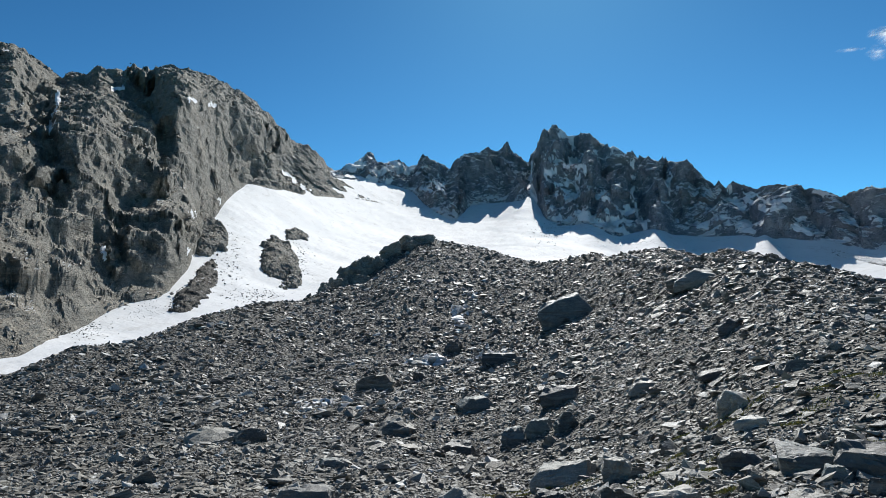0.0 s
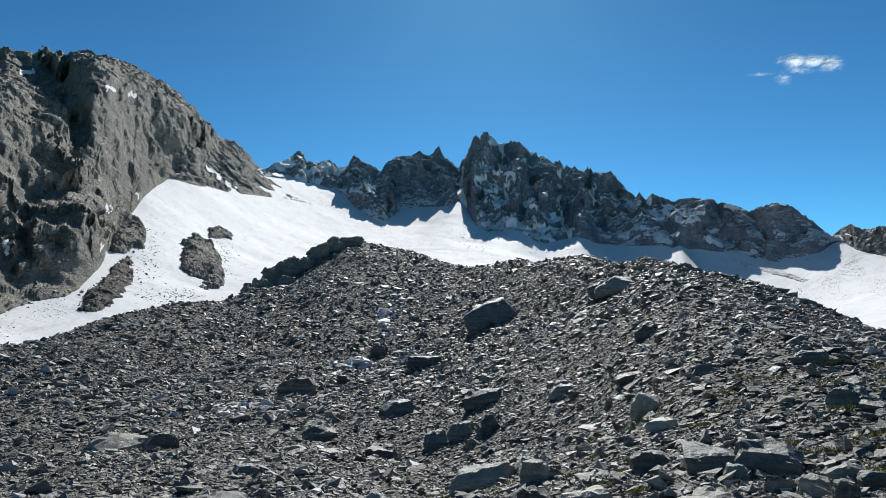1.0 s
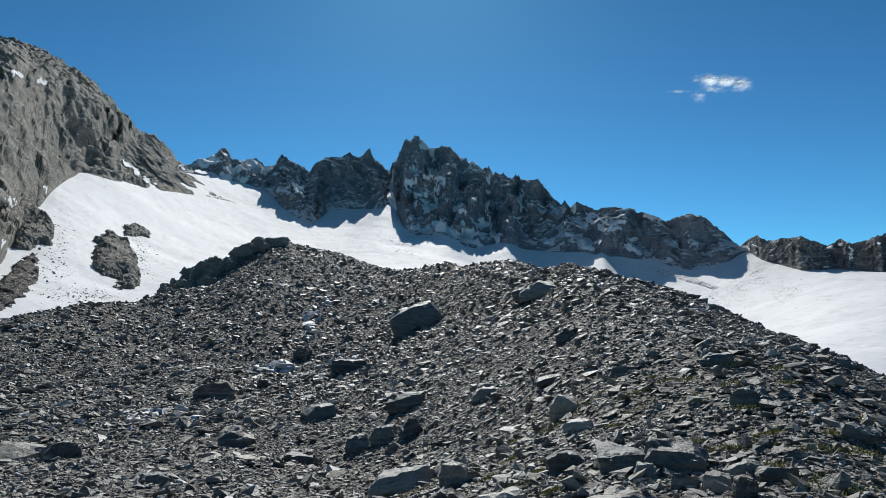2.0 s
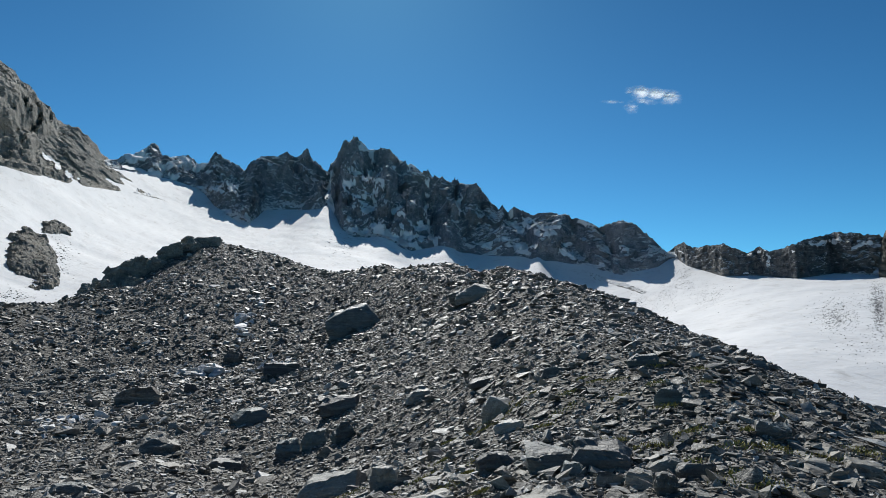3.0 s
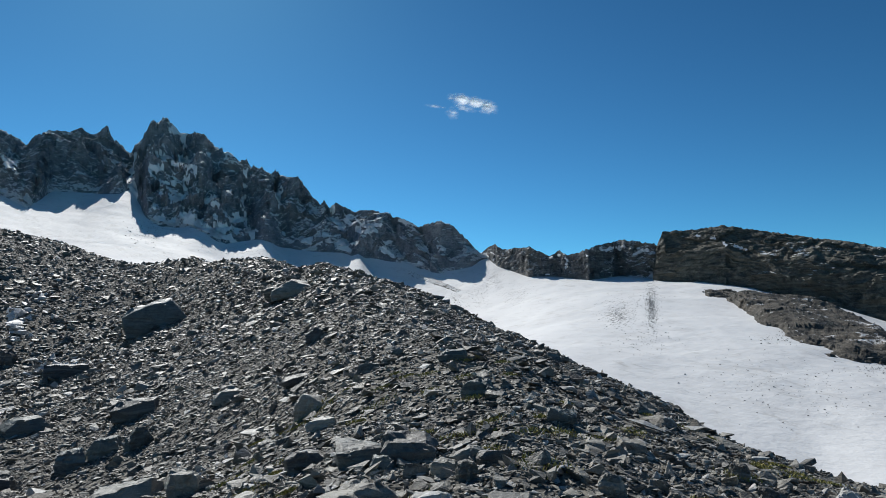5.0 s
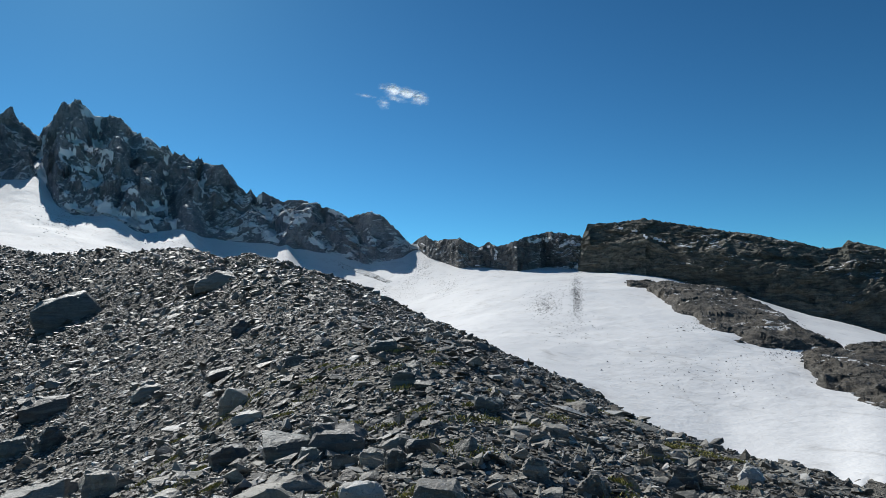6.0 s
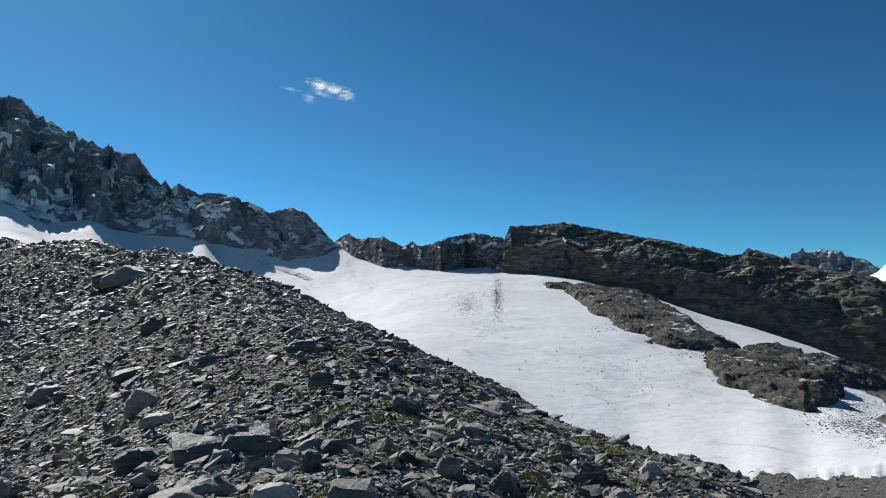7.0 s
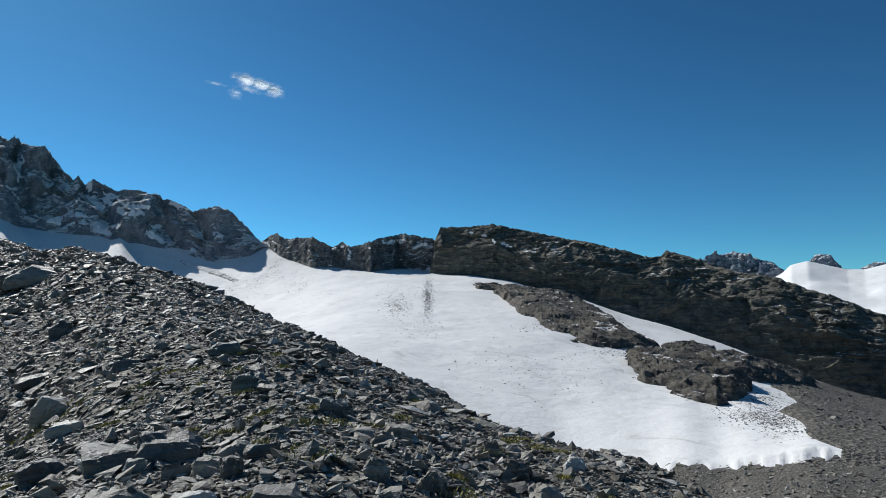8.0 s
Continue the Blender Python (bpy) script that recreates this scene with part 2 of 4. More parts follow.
def cliff_material(name, dark, light, warm, size, snow=0.0, snow_level=0.6, scree=0.0, dip=(0.15, 0.0), stripes=1.0):
    """Weathered gneiss in thin beds, with cracks and stains; old snow lies on its ledges where snow is above 0."""
    m = Mat(name)
    big, mid, fine = m.noise(size * 6, 5, 0.6), m.noise(size, 6, 0.65), m.noise(size * 0.12, 5, 0.65)
    # beds: noise drawn out along the dip
    turn = m.tree.nodes.new("ShaderNodeMapping")
    m.put(turn.inputs["Vector"], m.pos)
    turn.inputs["Rotation"].default_value = (dip[1], dip[0], 0)
    turn.inputs["Scale"].default_value = (0.3 / size, 0.3 / size, 3.2 / size)
    layer = m.tree.nodes.new("ShaderNodeTexNoise")
    m.put(layer.inputs["Vector"], turn.outputs[0])
    layer.inputs["Scale"].default_value, layer.inputs["Detail"].default_value, layer.inputs["Roughness"].default_value, layer.inputs["Distortion"].default_value = 1.0, 6.0, 0.65, 0.7
    beds = layer.outputs["Fac"]
    color = m.mix(m.ramp(mid, 0.35, 0.68), dark, light)
    color = m.mix(m.ramp(big, 0.46, 0.66, 0, 0.75), color, warm)
    color = m.mix(m.ramp(beds, 0.52, 0.64, 0, 0.6 * stripes), color, tuple(v * 0.55 for v in dark))
    color = m.mix(m.ramp(beds, 0.46, 0.36, 0, 0.45 * stripes), color, tuple(min(1, v * 1.4) for v in light))
    color = m.mix(m.ramp(fine, 0.5, 0.72, 0.0, 0.5), color, tuple(min(1, v * 1.6) for v in light))
    up = m.level()
    if scree:
        pieces = m.voronoi(size * 0.16, "F1", "Color")
        sep = m.tree.nodes.new("ShaderNodeSeparateColor")
        m.put(sep.inputs[0], pieces)
        rubble = m.mix(sep.outputs[0], tuple(v * 0.6 for v in warm), tuple(v * 1.7 for v in warm))
        color = m.mix(m.math("MULTIPLY", m.ramp(up, 0.6, 0.78, 0, scree), m.ramp(mid, 0.3, 0.55)), color, rubble)
    cracks = m.voronoi(size * 0.4, "DISTANCE_TO_EDGE", stretch=(1, 1, 0.6))
    normal = m.bump(m.math("MINIMUM", cracks, 0.1), size * 0.5, 0.5)
    normal = m.bump(fine, size * 0.16, 0.9, m.bump(beds, size * 0.35, 0.9, m.bump(mid, size * 0.6, 0.6, normal)))
    if snow:
        lie = m.math("ADD", up, m.math("ADD", m.ramp(mid, 0.25, 0.75, -0.22, 0.22), m.math("ADD", m.ramp(beds, 0.3, 0.7, 0.12, -0.12), m.ramp(big, 0.3, 0.7, -0.3, 0.3))))
        fac = m.math("MULTIPLY", m.ramp(lie, snow_level, snow_level + 0.1), snow)
        color = m.mix(fac, color, SNOW)
    return m.done(color, 0.85, normal)


def snow_material(name):
    """Late-summer snow: melted hollows, dust streaks down the slope and scattered grit."""
    m = Mat(name)
    hollow, soft, grit = m.noise(3.0, 5, 0.6), m.noise(40, 4, 0.55), m.noise(0.9, 3, 0.7)
    flow = m.noise(14, 5, 0.6, stretch=(1, 1, 0.3), warp=1.2)
    color = m.mix(m.ramp(soft, 0.4, 0.7), SNOW, (0.76, 0.762, 0.76))
    color = m.mix(m.ramp(flow, 0.52, 0.75, 0, 0.4), color, (0.5, 0.485, 0.46))
    runnel = m.noise(4.5, 5, 0.7, stretch=(1, 0.35, 0.2), warp=0.6)
    color = m.mix(m.math("MULTIPLY", m.ramp(runnel, 0.55, 0.7, 0, 0.5), m.ramp(soft, 0.35, 0.6)), color, (0.44, 0.425, 0.4))
    color = m.mix(m.math("MULTIPLY", m.ramp(grit, 0.67, 0.76), m.ramp(flow, 0.5, 0.7, 0, 0.8)), color, (0.25, 0.23, 0.21))
    normal = m.bump(m.noise(0.8, 3, 0.6), 0.08, 0.6, m.bump(hollow, 0.6, 0.5))
    return m.done(color, 0.75, normal, 0.17)


def stone_material(name, dark, light, rust, quartz=0.0):
    """Broken schist: every stone has its own grey; layered grain, pale lichen dust, rust."""
    m = Mat(name)
    one = m.chance()
    two = m.math("FRACT", m.math("MULTIPLY", one, 17.31))
    fine, mid = m.noise(0.035, 5, 0.65), m.noise(0.22, 5, 0.6)
    layer = m.noise(0.09, 3, 0.6, stretch=(0.35, 0.35, 2.2), warp=0.8)
    color = m.mix(m.math("POWER", one, 1.6), dark, light)
    color = m.mix(m.ramp(two, 0.6, 1.0, 0, 0.7), color, rust)
    color = m.mix(m.ramp(m.math("FRACT", m.math("MULTIPLY", one, 61.7)), 0.87, 0.91, 0, quartz), color, (0.62, 0.61, 0.58))
    color = m.mix(m.ramp(mid, 0.42, 0.7, 0, 0.4), color, tuple(v * 0.6 for v in dark))
    color = m.mix(m.ramp(layer, 0.5, 0.66, 0, 0.3), color, tuple(min(1, v * 1.25) for v in light))
    speck = m.noise(0.014, 2, 0.6)
    vein = m.noise(0.6, 5, 0.65, stretch=(0.3, 0.45, 2.4), warp=0.9)
    color = m.mix(m.ramp(vein, 0.53, 0.62, 0, 0.55), color, tuple(min(1, v * 1.3) for v in light))
    color = m.mix(m.ramp(vein, 0.46, 0.38, 0, 0.5), color, tuple(v * 0.6 for v in dark))
    color = m.mix(m.ramp(fine, 0.54, 0.7, 0, 0.55), color, tuple(min(1, v * 1.6) for v in light))
    color = m.mix(m.ramp(speck, 0.58, 0.7, 0, 0.5), color, tuple(v * 0.45 for v in dark))
    normal = m.bump(fine, 0.016, 0.9, m.bump(layer, 0.03, 0.55, m.bump(mid, 0.06, 0.5)))
    return m.done(color, m.ramp(fine, 0.3, 0.7, 0.4, 0.72), normal, 0.33)


def gravel_material(name, size=0.11):
    """Fine debris between the stones, with moss where soil has gathered."""
    m = Mat(name)
    cell = m.voronoi(size, "F1", "Color")
    sep = m.tree.nodes.new("ShaderNodeSeparateColor")
    m.put(sep.inputs[0], cell)
    edge, mid, big = m.voronoi(size), m.noise(size * 4.5, 5, 0.65), m.noise(size * 36, 4, 0.6)
    color = m.mix(sep.outputs[0], (0.038, 0.037, 0.034), (0.2, 0.19, 0.17))
    coarse = m.tree.nodes.new("ShaderNodeSeparateColor")
    m.put(coarse.inputs[0], m.voronoi(size * 2.6, "F1", "Color"))
    color = m.mix(m.ramp(coarse.outputs[0], 0.35, 0.75, 0, 0.8), color, m.mix(coarse.outputs[1], (0.04, 0.038, 0.034), (0.3, 0.28, 0.24)))
    color = m.mix(m.ramp(mid, 0.4, 0.7, 0, 0.4), color, (0.11, 0.1, 0.082))
    color = m.mix(m.ramp(big, 0.4, 0.7, 0, 0.4), color, (0.14, 0.128, 0.108))
    normal = m.bump(edge, size * 0.8, 0.9, m.bump(m.voronoi(size * 2.6), size * 2.2, 0.9, m.bump(mid, size * 1.4, 0.6)))
    return m.done(color, 0.9, normal)


M_SNOW = snow_material("old_snow")
M_STONE = stone_material("schist_stone", (0.096, 0.091, 0.08), (0.325, 0.306, 0.26), (0.23, 0.195, 0.148), 0.85)
M_STONE_PALE = stone_material("pale_quartz_stone", (0.27, 0.265, 0.24), (0.43, 0.415, 0.37), (0.4, 0.37, 0.31))
M_QUARTZ = stone_material("white_quartz", (0.5, 0.5, 0.49), (0.72, 0.71, 0.7), (0.55, 0.52, 0.47))
M_STONE_BLUE = stone_material("blue_grey_stone", (0.085, 0.098, 0.092), (0.2, 0.222, 0.205), (0.18, 0.17, 0.155))
M_STONE_DARK = stone_material("dark_stone", (0.075, 0.076, 0.072), (0.18, 0.178, 0.165), (0.15, 0.135, 0.115))
M_GRAVEL = gravel_material("fine_debris")
M_DEBRIS = gravel_material("coarse_debris", 0.34)
M_WEST = cliff_material("brown_grey_cliff", (0.178, 0.174, 0.153), (0.32, 0.303, 0.256), (0.295, 0.262, 0.208), 6.0, 0.9, 1.1, 0.9, (-0.25, 0.1), 0.6)
# the ridge's grey rock is lightened and blued to stand in for air haze
M_RIDGE = cliff_material("snowy_dark_hazed_cliff", (0.165, 0.188, 0.218), (0.33, 0.352, 0.38), (0.24, 0.24, 0.225), 9.0, 1.0, 0.4, 0.3, stripes=0.35)
M_SADDLE = cliff_material("dark_saddle_rock", (0.1, 0.107, 0.112), (0.23, 0.232, 0.225), (0.19, 0.175, 0.145), 5.0, 1.0, 0.62, 0.3)
M_CRAG = cliff_material("mossy_grey_crag", (0.25, 0.25, 0.22), (0.46, 0.44, 0.38), (0.38, 0.345, 0.28), 1.3, stripes=0.4)
M_BLOCK = cliff_material("dark_layered_cliff", (0.078, 0.082, 0.07), (0.2, 0.198, 0.165), (0.17, 0.148, 0.11), 4.0, 0.9, 1.08, 0.5)
M_APRON = cliff_material("slabby_outcrop", (0.06, 0.057, 0.05), (0.155, 0.144, 0.124), (0.13, 0.11, 0.086), 2.5, 0.9, 1.16, 0.3)
# distance haze is put into this rock's base colours as pale blue
M_FAR = cliff_material("far_hazed_cliff", (0.16, 0.19, 0.24), (0.3, 0.34, 0.4), (0.24, 0.26, 0.29), 60.0, 1.0, 0.78)
# ---- helpers for meshes ----
def mesh_from(name, verts, faces, material, smooth=False):
    me = bpy.data.meshes.new(name)
    verts, faces = np.asarray(verts, np.float32), np.asarray(faces, np.int32)
    me.vertices.add(len(verts))
    me.vertices.foreach_set("co", verts.ravel())
    k = faces.shape[1]
    me.loops.add(faces.size)
    me.loops.foreach_set("vertex_index", faces.ravel())
    me.polygons.add(len(faces))
    me.polygons.foreach_set("loop_start", np.arange(0, faces.size, k, dtype=np.int32))
    me.polygons.foreach_set("use_smooth", np.full(len(faces), smooth))
    me.update(calc_edges=True)
    me.materials.append(material)
    return me


def grid_faces(nu, nv, wrap=False):
    """Quads of a grid of nu columns and nv rows (columns first)."""
    i, j = np.meshgrid(np.arange(nu if wrap else nu - 1), np.arange(nv - 1), indexing="ij")
    a, b = i * nv + j, ((i + 1) % nu) * nv + j
    return np.stack([a, b, b + 1, a + 1], -1).reshape(-1, 4)


def part(name, me, parent, label=""):
    ob = new(name, me)
    ob.parent = parent
    return tagged(ob, label)


def loft(bearings, curves, rows):
    """Points on a sheet spanned between curves; each curve gives distance and height above eye level per bearing."""
    v = []
    for (ra, za), (rb, zb), n in zip(curves, curves[1:], rows):
        k = np.linspace(0, 1, n, endpoint=False)
        v.append((ra[:, None] + (rb - ra)[:, None] * k, za[:, None] + (zb - za)[:, None] * k))
    v.append((curves[-1][0][:, None], curves[-1][1][:, None]))
    r, z = np.concatenate([a for a, _ in v], 1), np.concatenate([b for _, b in v], 1)
    s, c = np.sin(np.radians(bearings))[:, None], np.cos(np.radians(bearings))[:, None]
    return r, z, s, c


def paths(text):
    return [[tuple(float(v) for v in pt.split(",")) for pt in one.split()] for one in text.split(";")]


def sight_gap(b, e, path):
    """Angle between points and a path of sight angles."""
    near = np.full(np.shape(b), 99.0)
    for (b0, e0), (b1, e1) in zip(path, path[1:]):
        t = np.clip(((b - b0) * (b1 - b0) + (e - e0) * (e1 - e0)) / ((b1 - b0) ** 2 + (e1 - e0) ** 2), 0, 1)
        near = np.minimum(near, np.hypot(b - b0 - t * (b1 - b0), e - e0 - t * (e1 - e0)))
    return near


def mountain(b0, b1, step, foot_off, foot_up, crest_off, crest_up, rough, size, jag, seed, belly=0.55, rows=(10, 70, 70, 12, 6), terrace=0.5, dip=0.2, ribs=0.5, bed=0.3, fine=0.08, cell=(1, 1, 1.2), lump=1.0, cliffs=(), gullies=(), on_snow=True, set_back=0.5):
    """A rock massif from its foot to its crest and down its far side, broken up by gullies, ribs and ledges."""
    b = np.arange(b0, b1 + step / 2, step)
    rf, rc = foot_off(b), crest_off(b)
    zf, zc = rf * tan_d(foot_up(b)), rc * tan_d(crest_up(b))
    if on_snow:
        zf = np.minimum(zf, snow_z(b, rf) + 0.3)
    zc = np.maximum(zc, zf + 0.5)
    rc = np.maximum(rc, rf + 1.0)
    h = zc - zf
    wobble = value_noise(np.stack([b * 0.4, b * 0, b * 0 + seed], 1), seed)
    rm, zm = rf + (rc - rf) * (set_back + 0.06 * wobble), zf + h * belly
    curves = [(rf - 14, zf - 30), (rf, zf), (rm, zm), (rc, zc), (rc + 0.35 * h + 6, zc - 0.5 * h - 8), (rc + 1.6 * h + 60, zf - 30)]
    r, z, s, c = loft(b, curves, rows)
    n0 = rows[0] + rows[1] + rows[2]
    shape = r.shape
    t = np.arange(shape[1])
    face = np.clip((t - rows[0] + 4) / 24, 0.05, 1) * np.clip(np.abs(n0 - t) / 12, 0.06, 1)
    tall = np.clip(h / np.percentile(h, 70), 0.05, 1.3)[:, None] ** 0.6
    # cliffs stand forward from the slope, steep below their lip and lying back above it; gullies are cut in
    bb, up = np.broadcast_to(b[:, None], shape), np.degrees(np.arctan2(z, r))
    wander = fbm(np.stack([bb.ravel() * 0.7, up.ravel() * 0.7, bb.ravel() * 0 + seed], 1), 4, 0.55, seed + 61).reshape(shape)
    crag = np.zeros(shape)
    for c0, c1, base0, base1, lip0, lip1, bold in cliffs:
        k = (bb - c0) / (c1 - c0)
        base, lip = base0 + (base1 - base0) * np.clip(k, 0, 1), lip0 + (lip1 - lip0) * np.clip(k, 0, 1)
        s1 = (up + 0.45 * wander - base) / (lip - base)
        rise = np.where(s1 < 1, np.clip(s1, 0, 1) ** 1.2, np.clip(1 - (s1 - 1) / 0.9, 0, 1))
        side = np.clip((np.minimum(k, 1 - k) + 0.14 * wander + 0.03) * 4, 0, 1)
        crag = np.maximum(crag, 0.62 * bold * r * np.radians(lip - base) * rise * side * side * (3 - 2 * side))
    dug = np.zeros(shape)
    for path, width, depth in gullies:
        dug = np.maximum(dug, depth * np.exp(-(sight_gap(bb, up + 0.25 * wander, path) / width) ** 2))
    inner = np.clip((n0 - t) / 18, 0, 1) * np.clip((t - rows[0]) / 12, 0, 1)
    r = r + (dug - crag) * inner
    p = np.stack([r * s, r * c, z], -1).reshape(-1, 3)
    bend = np.stack([fbm(p / (size * 1.3), 3, seed=seed + 40 + 10 * k) for k in range(3)], 1) * size * 0.4
    q = p + bend
    # ribs and hollows, then broken blocks, then ledges that follow the dip of the beds
    lean = np.stack([q[:, 0] - 0.5 * q[:, 2], q[:, 1], q[:, 2] * 1.15 + 0.35 * q[:, 0]], 1)
    d = ridged(lean / size, 5, 0.52, seed) * ribs + fbm(q / (size * 0.45), 3, 0.5, seed + 5) * 0.3 + fbm(p / (size * 0.17), 3, 0.5, seed + 7) * (0.16 + fine)
    d = d + lump * (0.6 * facets((p + 0.3 * bend) / (size * 0.5 * np.array(cell)), seed) + 0.3 * facets((p + 0.2 * bend) / (size * 0.18 * np.array(cell)), seed + 2) + 0.1 * facets(p / (size * 0.065 * np.array(cell)), seed + 4))
    beds = (q[:, 2] + dip * q[:, 0]) / (size * bed) + 0.7 * value_noise(q / (size * 0.9), seed + 13)
    step_up = beds - np.floor(beds)
    ledge = (np.clip(step_up * 1.9, 0, 1) - step_up - 0.25).reshape(shape)
    d = d.reshape(shape)
    steep = (h / np.hypot(h, rc - rf))[:, None]
    lie = np.sqrt(1 - steep ** 2) * np.clip(1 - crag / 12, 0.25, 1)
    push = (rough * (d - 0.3) * (1 + 0.8 * np.clip(crag / 14, 0, 1)) - terrace * size * bed * ledge) * face * tall
    r2 = r - push * steep
    tooth = ridged(np.stack([b * 2.6, b * 0, b * 0 + seed], 1), 2, 0.45, seed + 21) + 0.35 * fbm(np.stack([b * 6.0, b * 0, b * 0], 1), 2, 0.5, seed + 23)
    z2 = z + push * lie + (jag * tooth * np.clip(h / 25, 0.1, 1))[:, None] * np.clip(1 - np.abs(t - n0) / 9, 0, 1)
    verts = np.stack([r2 * s, r2 * c, z2 + EYE_Z], -1).reshape(-1, 3)
    return verts.reshape(*shape, 3)


# ---- the land: one sheet of debris out to the horizon ----
def build_ground():
    b = np.concatenate([np.arange(-42, 92, 0.4), np.arange(92, 318, 2.0)])
    r = np.concatenate([[0.0, 0.3, 0.8, 1.4, 2.0], np.geomspace(2.4, 130, 170), np.geomspace(134, 1300, 60), np.geomspace(1400, 4900, 8)])
    bb, rr = np.meshgrid(b, r, indexing="ij")
    x, y = rr * np.sin(np.radians(bb)), rr * np.cos(np.radians(bb))
    z = ground_z(x.ravel(), y.ravel())
    verts = np.stack([x.ravel(), y.ravel(), z], 1)
    ob = new("ground", mesh_from("ground", verts, grid_faces(len(b), len(r), wrap=True), M_GRAVEL, True))
    return tagged(ob, "grey moraine ridge of broken schist debris with a gravel valley behind", "ground", kind="structure")


ground = build_ground()


def build_snow(b0, b1, step, label):
    b = np.arange(b0, b1 + step / 2, step)
    ra, rb = gently(b, SNOW_LOW_OFF, 2.0), gently(b, SNOW_TOP_OFF, 5.0)
    edge = fbm(np.stack([b * 1.6, b * 0, b * 0], 1), 5, 0.62, 71)
    k = np.concatenate([[-0.02, -0.01], np.linspace(0, 1, 170), [1.04, 1.08, 1.15]])
    r = ra[:, None] * (1 + 0.012 * edge[:, None]) + (rb - ra)[:, None] * k
    z = snow_z(b[:, None], r) - 50 * np.clip(-k, 0, 1)
    s, c = np.sin(np.radians(b))[:, None], np.cos(np.radians(b))[:, None]
    verts = np.stack([r * s, r * c, z + EYE_Z], -1).reshape(-1, 3)
    ob = new("snowfield", mesh_from("snowfield", verts, grid_faces(*r.shape), M_SNOW, True))
    return tagged(ob, label, "snowfield", kind="structure")


build_snow(-60, 38.7, 0.2, "white sunlit glacier snow rising between dark rock walls to a pass")
build_snow(38.7, 88, 0.2, "smooth white snowfield sloping down below dark cliffs, dotted with grit")

# ---- mountains ----
WEST_CREST = ("-60,20 -46,22 -36.3,21 -35.4,21.1 -34,20.3 -32.1,19.4 -31.4,19.9 -30.4,19.9 -29.7,20.5 -27.9,20.8 -26.3,20.3 -25.4,20.1 -24.8,20.7 -24.1,21.1 "
              "-22.8,20.8 -20.9,21.2 -19.5,20.5 -18.5,19.8 -16.1,18.5 -14.6,17.4 -13.6,16.4 -12.3,16.2 -11,15.1 -10.6,14.4 -9.5,13.7 -7.4,12.4 -6,11.7 -5,11")
RIDGE_CREST_W = ("-12,13.4 -10,14 -9,14.1 -7.4,14.6 -7,15.2 -6.3,15.2 -6,14.4 -4.8,14.8 -4,15.1 -3.2,14.4 -2.5,14.5 -1.9,15 -.6,15 .7,14 1.2,14.4 2.1,15.6 3.5,15.6 "
                 "4.3,16.1 5,15.6 6,16.1 6.8,15.3 8,14.4 8.2,15.2 9.6,16.8 10.3,17.4 11.7,16.6 13.9,16.3 15.6,15.2 16.8,14.6 17.5,14.3")
RIDGE_CREST_E = ("17.5,14.3 18.7,14 21,13.6 22.1,13.3 22.5,12.6 23.8,11.3 24.1,11.9 24.6,11 25.1,11.6 26.6,10.9 28.8,10.9 31,10.3 32.8,9.5 34.3,9.9 34.8,10 "
                 "35.8,9.6 37,8.6 37.7,7.7 38.4,7.1 40,6")
SADDLE_CREST = "37.5,6.6 38.4,7.1 39.2,7.7 39.7,7.9 40.4,7.4 42.8,7.6 44.6,6.7 45.5,7.2 46.2,6.7 48.2,7.3 49.9,7.8 51.2,7.9 53.6,7.5 54.1,7.2 56,7"
BLOCK_CREST = ("53.4,5.2 53.9,7.4 54.4,8.5 57,8.5 59.1,8.7 61.6,8.2 63.7,7.7 65.6,7.2 68.1,6.7 70.5,6 72.8,5.3 73.8,5.3 74.2,5.8 76,5.2 77.7,4.4 79.4,3.8 "
               "82.7,3.1 84.2,2.3 86.4,1.5 88.2,.6 89.5,0 96,-2 110,-4")
FAR_CREST = "70,3.4 74,4.2 76.9,4.8 78.2,5.1 79.5,5.4 80.8,4.9 82.3,4.3 83.4,3.2 84.4,3.6 85.3,4.8 86.3,4.7 87,3.6 88,3.5 89,4 90.5,3.9 94,4.4 100,4"

def massif(name, label, category, grid, material, face_name="rock_face"):
    """A mountain as a thing: its rock as one part; snow patches and pinnacles are added under it."""
    top = tagged(new(name), label, category)
    part(face_name, mesh_from(face_name, grid.reshape(-1, 3), grid_faces(*grid.shape[:2]), material), top)
    return top


def sight_angles(grid):
    x, y, z = grid[..., 0], grid[..., 1], grid[..., 2] - EYE_Z
    return np.degrees(np.arctan2(x, y)), np.degrees(np.arctan2(z, np.hypot(x, y)))


def lay_snow(parent, grid, inside, name, least=14):
    """Snow on the rock where inside is true: the rock's own surface raised by a metre, one part per connected piece."""
    cell = (inside[:-1, :-1] & inside[1:, :-1]) | (inside[1:, 1:] & inside[:-1, 1:])
    faces = grid_faces(*grid.shape[:2])[cell.ravel()]
    if len(faces) < 4:
        return
    tag = np.arange(grid.shape[0] * grid.shape[1])
    for _ in range(200):
        low = tag[faces].min(1)
        before = tag[faces].sum()
        np.minimum.at(tag, faces.ravel(), np.repeat(low, 4))
        if tag[faces].sum() == before:
            break
    root = tag[faces[:, 0]]
    soft = np.stack([box_blur(grid[..., k], 1) for k in range(3)], -1).reshape(-1, 3)  # snow evens out the rock below it
    for piece in np.unique(root):
        own = faces[root == piece]
        if len(own) < least:
            continue
        used, back = np.unique(own, return_inverse=True)
        v = soft[used]
        flat = np.hypot(v[:, 0], v[:, 1])
        v = v + np.stack([-v[:, 0], -v[:, 1], flat], 1) * 0.0014
        part(name, mesh_from(name, v, back.reshape(-1, 4), M_SNOW, True), parent, "old snow")


